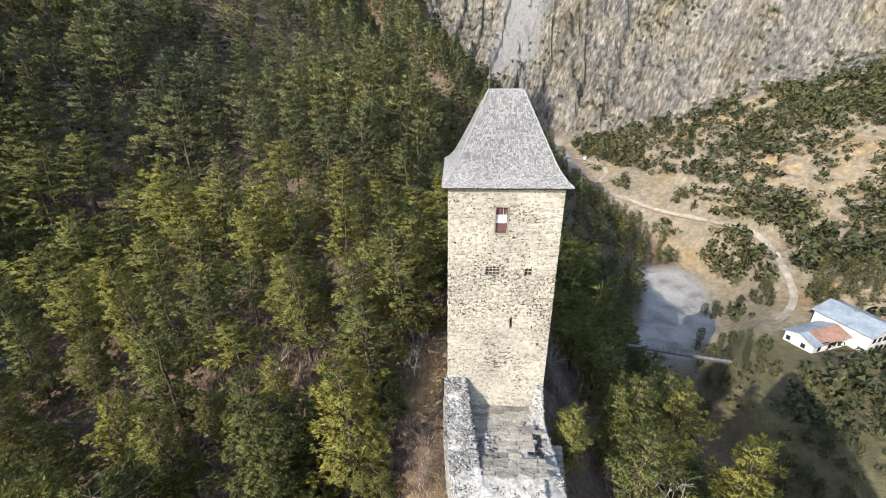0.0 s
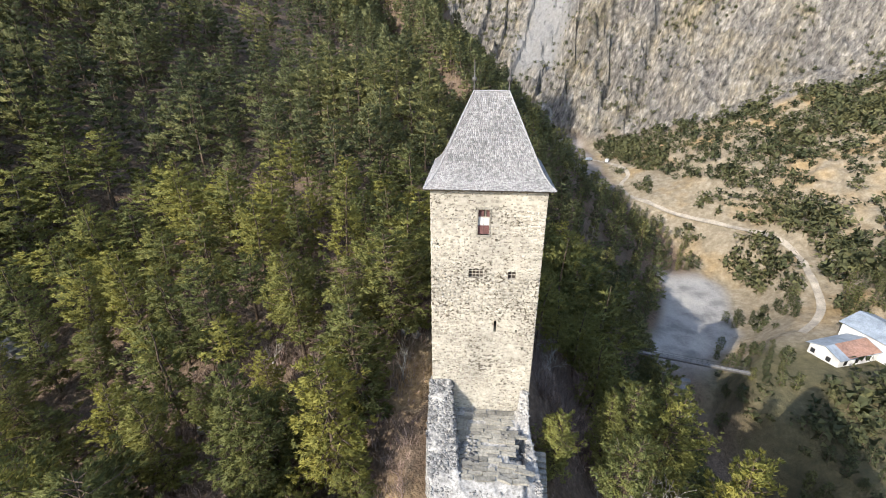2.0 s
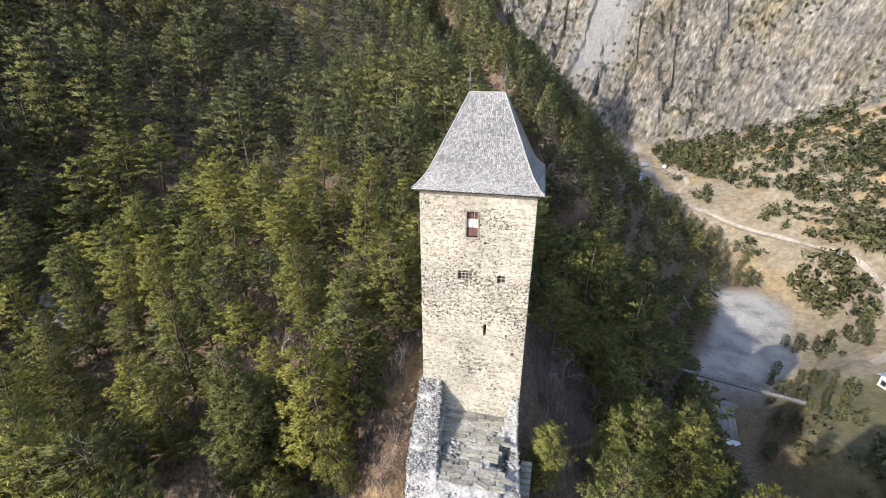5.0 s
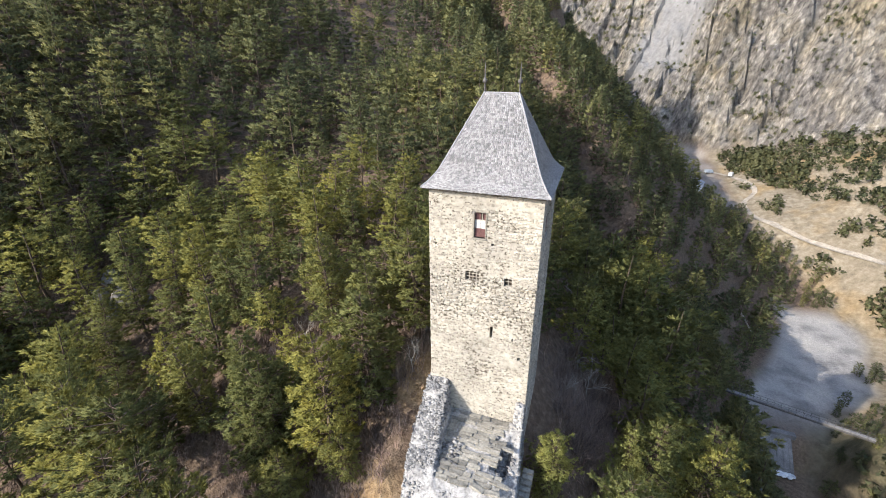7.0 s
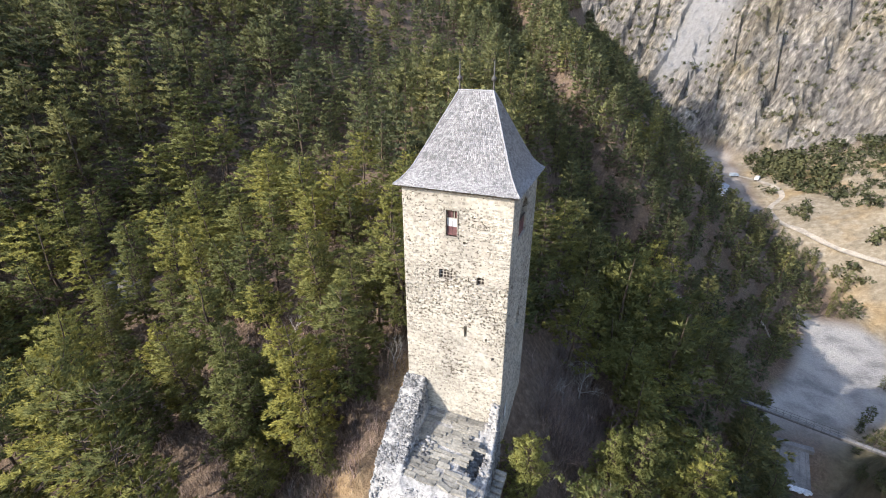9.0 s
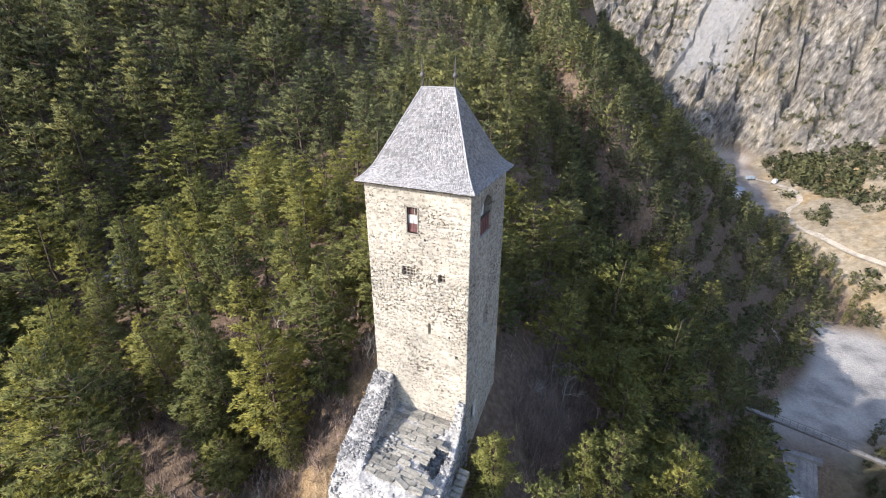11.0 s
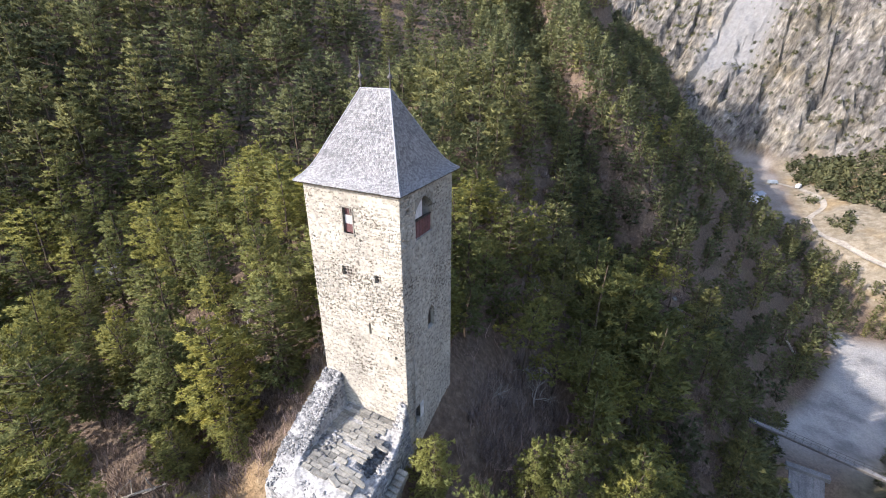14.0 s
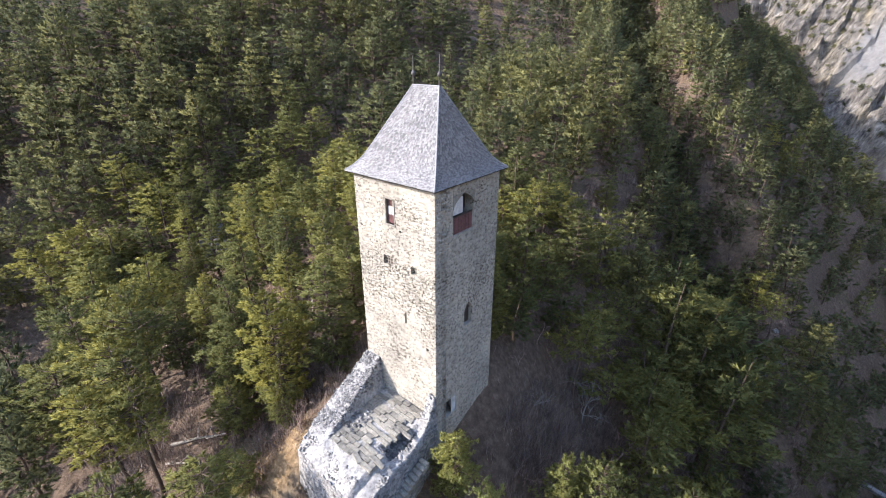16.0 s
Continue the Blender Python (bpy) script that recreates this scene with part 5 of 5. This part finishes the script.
# shrubs and low trees on the dry slopes
def shrub(seed, blades=90, tall=3.0, wide=2.0):
    r = np.random.default_rng(seed)
    lobes = np.column_stack([r.normal(0, wide * 0.38, 7), r.normal(0, wide * 0.38, 7), tall * r.uniform(0.3, 0.85, 7)])
    c = lobes[r.integers(7, size=blades)] + r.normal(0, 1, (blades, 3)) * (wide * 0.3, wide * 0.3, tall * 0.15)
    c[:, 2] = np.abs(c[:, 2])
    a, b = r.normal(0, 1, (blades, 3)), r.normal(0, 1, (blades, 3))
    a /= np.linalg.norm(a, axis=1)[:, None]
    b /= np.linalg.norm(b, axis=1)[:, None]
    s = r.uniform(0.5, 1.0, (blades, 1)) * tall / 3.0
    V = np.stack([c - a * s * 0.5, c + a * s * 0.5, c + b * s], 1).reshape(-1, 3)
    stem = tube_arrays([(0, 0, -0.3), (0.05, 0, tall * 0.3), (0, 0.1, tall * 0.7)], (0.09, 0.07, 0.03), 4)
    scale = TALL / tall
    out = c - np.array([0, 0, tall * 0.25])
    out = out / np.linalg.norm(out, axis=1)[:, None] + r.normal(0, 0.3, (blades, 3))
    out /= np.linalg.norm(out, axis=1)[:, None]
    tri = V.reshape(-1, 3, 3)
    away = np.einsum("ij,ij->i", np.cross(tri[:, 1] - tri[:, 0], tri[:, 2] - tri[:, 0]), out) < 0
    tri[away] = tri[away][:, [1, 0, 2]]
    return (stem[0] * scale, stem[1]), (tri.reshape(-1, 3) * scale, np.arange(blades * 3).reshape(-1, 3), np.repeat(out, 3, 0))


shrubs = [shrub(40 + k, 66, 3.0, (1.9, 2.4, 1.5)[k]) for k in range(3)]
rv = np.random.default_rng(77)
road_pts = ROAD[::2]


def off_road(X, Y, gap):
    d = np.min((X[:, None] - road_pts[None, :, 0]) ** 2 + (Y[:, None] - road_pts[None, :, 1]) ** 2, 1)
    return d > gap * gap


def slope_shrubs(X, Y):
    d = X - river_x(Y)
    home = (np.abs(X - 105) > 17) | (np.abs(Y - 114) > 13)
    clump = fbm(X, Y, 16, 91, 3) + 0.5 * fbm(X, Y, 6, 95, 2)
    upper = step(-5, 8, Y - np.interp(X, [80, 88, 104, 121, 138, 157, 184, 230], [272, 260, 230, 211, 207, 213, 218, 226]))
    lower = step(-4, 5, np.interp(X, [113, 118, 144, 165, 200], [141, 151, 172, 183, 195]) - Y) * step(110, 116, X)
    bank = np.exp(-(((X - 104) / 9) ** 2 + ((Y - 153) / 13) ** 2) ** 2)
    dense = clump > 0.02 - 0.58 * np.maximum(np.maximum(upper, lower), 0.75 * bank)
    return (d > bank_width(Y) + 6) & (Y < cliff_y(X) + 4) & home & dense & off_road(X, Y, 4.5)


bank_spots = scatter(rv, 60, 140, 36, 150, 3.0, 8000, lambda X, Y: (X - river_x(Y) > 9) & ((np.abs(X - 105) > 20) | (np.abs(Y - 109) > 17)) & (fbm(X, Y, 15, 111, 3) > 0.18 - 0.3 * step(100, 112, X)) & off_road(X, Y, 5))
bank_spots += scatter(rv, 48, 92, 182, 246, 3.6, 2500, lambda X, Y: (np.abs(X - river_x(Y)) < 9) & off_road(X, Y, 4))
grow_wood("bank_trees", bank_spots, far_pines, 3.5, 7.5, rv, NEEDLE_FAR, BARK, "young pines on the bank below the house", "trees")
slope_spots = scatter(rv, 60, 300, 70, 312, 2.9, 26000, slope_shrubs)
grow_wood("slope_shrubs", slope_spots, shrubs, 1.6, 6.2, rv, SHRUB, BARK, "scattered grey-green pines and shrubs on the dry slope", "shrubs")
crag_spots = scatter(rv, -40, 330, 250, 440, 2.8, 16000, lambda X, Y: (Y > cliff_y(X) + 5) & (fbm(X, Y, 24, 101, 3) + 0.5 * fbm(X, Y, 7, 103, 2) > 0.08 - 0.42 * step(115, 80, X) - 0.3 * step(-138, -150, X - 0.42 * Y) + 0.8 * scree(X, Y)))
grow_wood("crag_shrubs", crag_spots, shrubs, 0.8, 2.9, rv, SHRUB, BARK, "small dark shrubs clinging to the cliff", "shrubs")


# ---------------------------------------------------------------- undergrowth
def twig_tuft(r, h, n=11):
    a = r.uniform(0, 6.28, n)
    lean = r.uniform(0.15, 0.9, n)
    root = np.column_stack([r.normal(0, 0.22 * h, n), r.normal(0, 0.22 * h, n), np.full(n, -0.05)])
    tip = root + np.column_stack([np.cos(a) * lean, np.sin(a) * lean, np.full(n, 0.8)]) * (h * r.uniform(0.6, 1.1, n))[:, None]
    sd = np.column_stack([-np.sin(a), np.cos(a), np.zeros(n)]) * 0.016
    V = np.stack([root - sd, root + sd, tip], 1).reshape(-1, 3)
    return V, np.arange(n * 3).reshape(-1, 3)


ru = np.random.default_rng(55)
tufts = []
X, Y = ru.uniform(-62, 40, 9000), ru.uniform(6, 62, 9000)
inside = (X > -2.6) & (X < 7.6) & (Y > 16.5) & (Y < 35)
Z = terrain(X, Y)
for x, y, z in zip(X[~inside], Y[~inside], Z[~inside]):
    V, F = twig_tuft(ru, ru.uniform(0.25, 0.9))
    tufts.append((V + np.array((x, y, z)), F))
V, F = join_arrays(tufts)
tagged(thing("dry_brush", tri_mesh("dry_brush", V, F), TWIG), "brown leafless brush and dead grass on the slope", "undergrowth", kind="stuff")


thickets = []
while len(thickets) < 2100:
    k = len(thickets)
    x, y = (ru.uniform(6.5, 26), ru.uniform(30, 62)) if k < 260 else (ru.uniform(7.0, 15), ru.uniform(33, 50)) if k < 540 else (ru.uniform(-24, -3), ru.uniform(8, 36)) if k < 800 else (ru.uniform(-62, -34), ru.uniform(0, 14))
    far_up = k >= 900
    if far_up:
        y = ru.uniform(60, 170)
        x = float(gully_x(y)) + ru.uniform(-24, 30)
    if -2.8 < x < 7.6 and 16 < y < 36:
        continue
    h = ru.uniform(0.9, 2.2) if far_up else ru.uniform(0.9, 2.1)
    n = 60
    a, lean = ru.uniform(0, 6.28, n), ru.uniform(0.1, 0.75, n)
    root = np.column_stack([ru.normal(0, 0.28 * h, n), ru.normal(0, 0.28 * h, n), np.full(n, -0.05)])
    tip = root + np.column_stack([np.cos(a) * lean, np.sin(a) * lean, np.full(n, 0.9)]) * (h * ru.uniform(0.45, 1.1, n))[:, None]
    sd = np.column_stack([-np.sin(a), np.cos(a), np.zeros(n)]) * (0.05 if far_up else 0.022)
    V = np.stack([root - sd, root + sd, tip], 1).reshape(-1, 3)
    thickets.append((V + np.array((x, y, height(x, y))), np.arange(n * 3).reshape(-1, 3)))
V, F = join_arrays(thickets)
THICKET = two_scale("reddish_twigs", (0.14, 0.106, 0.088), (0.26, 0.198, 0.166), (0.40, 0.315, 0.268), 0.4, 6, bump=0.2, dist=0.02, random="island", spread=0.5)
tagged(thing("thicket", tri_mesh("thicket", V, F), THICKET), "reddish-brown leafless thicket on the slope", "undergrowth", kind="stuff")


def bare_tree(seed, tall, forks=4):
    """A leafless tree of forking limbs."""
    r = np.random.default_rng(seed)
    out = []

    def grow(p, d, L, rad, depth):
        q = p + d * L
        m = (p + q) / 2 + r.normal(0, 0.06 * L, 3)
        out.append(tube_arrays([p, m, q], [rad, rad * 0.85, rad * 0.62], 5 if depth > 2 else 3))
        if depth:
            for _ in range(3 if depth > 1 else 2):
                nd = d + r.normal(0, 0.55, 3) + (0, 0, 0.12)
                grow(q if r.random() < 0.6 else m, nd / np.linalg.norm(nd), L * r.uniform(0.55, 0.85), rad * 0.6, depth - 1)

    d0 = np.array([r.normal(0, 0.22), r.normal(0, 0.22), 1.0])
    grow(np.array([0, 0, -0.2]), d0 / np.linalg.norm(d0), tall * 0.36, tall * 0.018, forks)
    return join_arrays(out)


brush_kinds = [bare_tree(850 + k, 3.0, 3) for k in range(5)]
rb = np.random.default_rng(66)
bushes = []
while len(bushes) < 320:
    far_side = len(bushes) > 220
    x, y = (rb.uniform(-14, 40), rb.uniform(46, 110)) if far_side else (rb.uniform(-30, 26), rb.uniform(9, 56))
    if (-2.8 < x < 8.2 and 16 < y < 35.5) or (x < -9 and rb.random() > 0.3):
        continue
    V, F = brush_kinds[rb.integers(5)]
    a, k = rb.uniform(0, 6.28), rb.uniform(0.4, 1.35) * (1.5 if far_side else 1.0)
    q = np.array(((math.cos(a), math.sin(a), 0), (-math.sin(a), math.cos(a), 0), (0, 0, 1))) * k
    bushes.append((V @ q + np.array((x, y, height(x, y))), F))
V, F = join_arrays(bushes)
tagged(thing("leafless_bushes", tri_mesh("leafless_bushes", V, F), TWIG), "brown leafless bushes round the tower", "undergrowth", kind="stuff")

for k, (x, y, tall) in enumerate([(-17.5, 31.0, 5.5), (-4.6, 29.6, 4.5), (15.4, 28.6, 9.0), (17.4, 27.6, 9.5), (-30.0, 18.5, 5.0), (-25.0, 20.0, 6.0), (13.5, 44.0, 6.5), (11.0, 38.0, 5.0), (-14.0, 26.0, 4.5), (22.5, 60.0, 7.0), (-7.0, 22.0, 3.5), (10.5, 33.0, 4.0), (8.5, 48.0, 6.0), (10.2, 45.5, 5.5), (6.9, 60.9, 6.5), (7.8, 38.0, 3.5), (14.6, 30.5, 7.0), (-50.0, 102.0, 8.0), (-46.0, 116.0, 9.0), (-51.0, 88.0, 6.5), (-39.5, 90.0, 7.0), (-38.0, 100.0, 7.5), (-44.0, 94.0, 6.0), (-57.0, 46.0, 6.0), (-69.0, 33.0, 6.0)]):
    t = tagged(new("bare_tree"), "leafless tree with bleached pale limbs", "tree", "leafless trees on the slope")
    t.matrix_basis = pose(x, y, height(x, y), 0, 0, 70 * k)
    thing("branchwork", tri_mesh("branchwork", *bare_tree(800 + k, tall)), DEADWOOD if k < 6 or k > 11 else TWIG, t)


# rocks, fallen wood and parked vans
def boulder(seed, size):
    bm = bmesh.new()
    bmesh.ops.create_icosphere(bm, subdivisions=3, radius=0.5)
    for v in bm.verts:
        p = v.co * 3 + Vector((seed, 0, 0))
        q = Vector([round(c * 3.2) / 3.2 for c in v.co])
        v.co = (v.co * 0.55 + q * 0.45) * (1 + 0.22 * noise.noise(p)) * size
    return bm


ROCK = two_scale("grey_limestone", (0.12, 0.115, 0.105), (0.22, 0.21, 0.195), (0.33, 0.32, 0.30), 0.5, 4, bump=0.7, dist=0.06)
for k, (x, y, sz) in enumerate([(-49.0, 33.5, 3.4), (-51.5, 32.0, 2.6), (-47.5, 31.0, 2.0), (-52.5, 35.0, 2.8), (-46.0, 34.5, 1.6), (-5.6, 36.0, 1.3), (-4.4, 35.0, 0.9), (-22.0, 26.5, 1.3), (23.5, 92.0, 1.2), (25.0, 94.5, 1.5), (22.5, 96.0, 1.0), (26.0, 90.0, 0.9), (24.2, 98.0, 1.3), (21.6, 93.2, 0.8), (23.0, 100.5, 1.0), (26.4, 96.8, 0.9)]):
    bm = boulder(7 * k + 1, sz)
    me = bpy.data.meshes.new("boulder")
    bm.to_mesh(me)
    bm.free()
    me.materials.append(ROCK)
    b = tagged(new("boulder", me), "grey limestone boulder among the trees", "rock", "boulders on the slope")
    b.matrix_basis = pose(x, y, height(x, y) + 0.1 * sz, 0, 0, 50 * k)


def fallen_log(x0, y0, x1, y1, rad, seed):
    r = np.random.default_rng(seed)
    p = np.array([[x0 + (x1 - x0) * t, y0 + (y1 - y0) * t, 0] for t in np.linspace(0, 1, 7)])
    p[:, 2] = terrain(p[:, 0], p[:, 1]) + rad + 0.05 + np.abs(r.normal(0, 0.06, 7))
    items = [tube_arrays(p, np.linspace(rad, rad * 0.45, 7), 7)]
    for k in range(5):
        a = p[1 + k]
        items.append(tube_arrays([a, a + r.normal(0, 0.35, 3) + (0, 0, 0.35), a + r.normal(0, 0.5, 3) + (0, 0, 0.7)], [rad * 0.4, rad * 0.3, rad * 0.12], 4))
    t = tagged(new("fallen_log"), "bleached fallen tree trunk on the slope", "log", "fallen trunks on the slope")
    thing("log_body", tri_mesh("log_body", *join_arrays(items)), DEADWOOD, t)


# the last, thickest trunk stands in for a pale scar in the slope
for k, (a, b, c, d, w) in enumerate([(-15.5, 14.0, -11.5, 17.5, 0.16), (-14.0, 13.0, -9.5, 15.6, 0.12), (-8.5, 19.5, -5.6, 17.2, 0.09), (-13.5, 21.5, -9.0, 24.0, 0.10), (12.0, 36.5, 15.5, 39.0, 0.12), (-30.5, 27.5, -27.0, 29.5, 0.13), (56.5, 157.2, 63.5, 155.9, 0.38)]):
    fallen_log(a, b, c, d, w, 90 + k)


def van(x, y, turn, paint):
    v = tagged(new("van"), "small pale van parked on the works yard", "van", "parked vans")
    v.matrix_basis = pose(x, y, height(x, y) + 0.05, 0, 0, turn)
    bm = box((-2.4, -0.95, 0.45), (2.4, 0.95, 2.1), 0.18)
    for q in bm.verts:
        if q.co.x > 1.2 and q.co.z > 1.3:
            q.co.x -= 0.7
    part("body", bm, paint, v)
    part("windscreen", box((1.3, -0.8, 1.3), (1.78, 0.8, 1.85), 0.05), GLASS, v)
    for sx in (-1.5, 1.5):
        for sy in (-0.9, 0.9):
            part("wheel", lathe([(0.1, -0.1), (0.34, -0.1), (0.36, 0), (0.34, 0.1), (0.1, 0.1)], 10), DARK, v, "", Matrix.Translation((sx, sy, 0.36)) @ pose(0, 0, 0, 90, 0, 0))


van(60.0, 289.0, 20, SHEET)
van(70.5, 286.0, 70, WHITE)

# ---------------------------------------------------------------- single stones and shingles
stone_meshes = []
for V, F in STONES:
    me = tri_mesh("stone", V, F)
    me.materials.append(STONE_ONE)
    stone_meshes.append(me)
rp = np.random.default_rng(404)
for u, z, w, h, p in wall_places[0][-300:]:
    o = new("stone", stone_meshes[rp.integers(len(stone_meshes))])
    o.parent = tower_walls[0]
    o.matrix_basis = pose(u, 0, z, 0, rp.normal(0, 5), 0) @ Matrix.Diagonal((w, p, h, 1))
for V, F in eave_shingles:
    thing("shingle", tri_mesh("shingle", V, F), SHINGLE_ONE, roof)
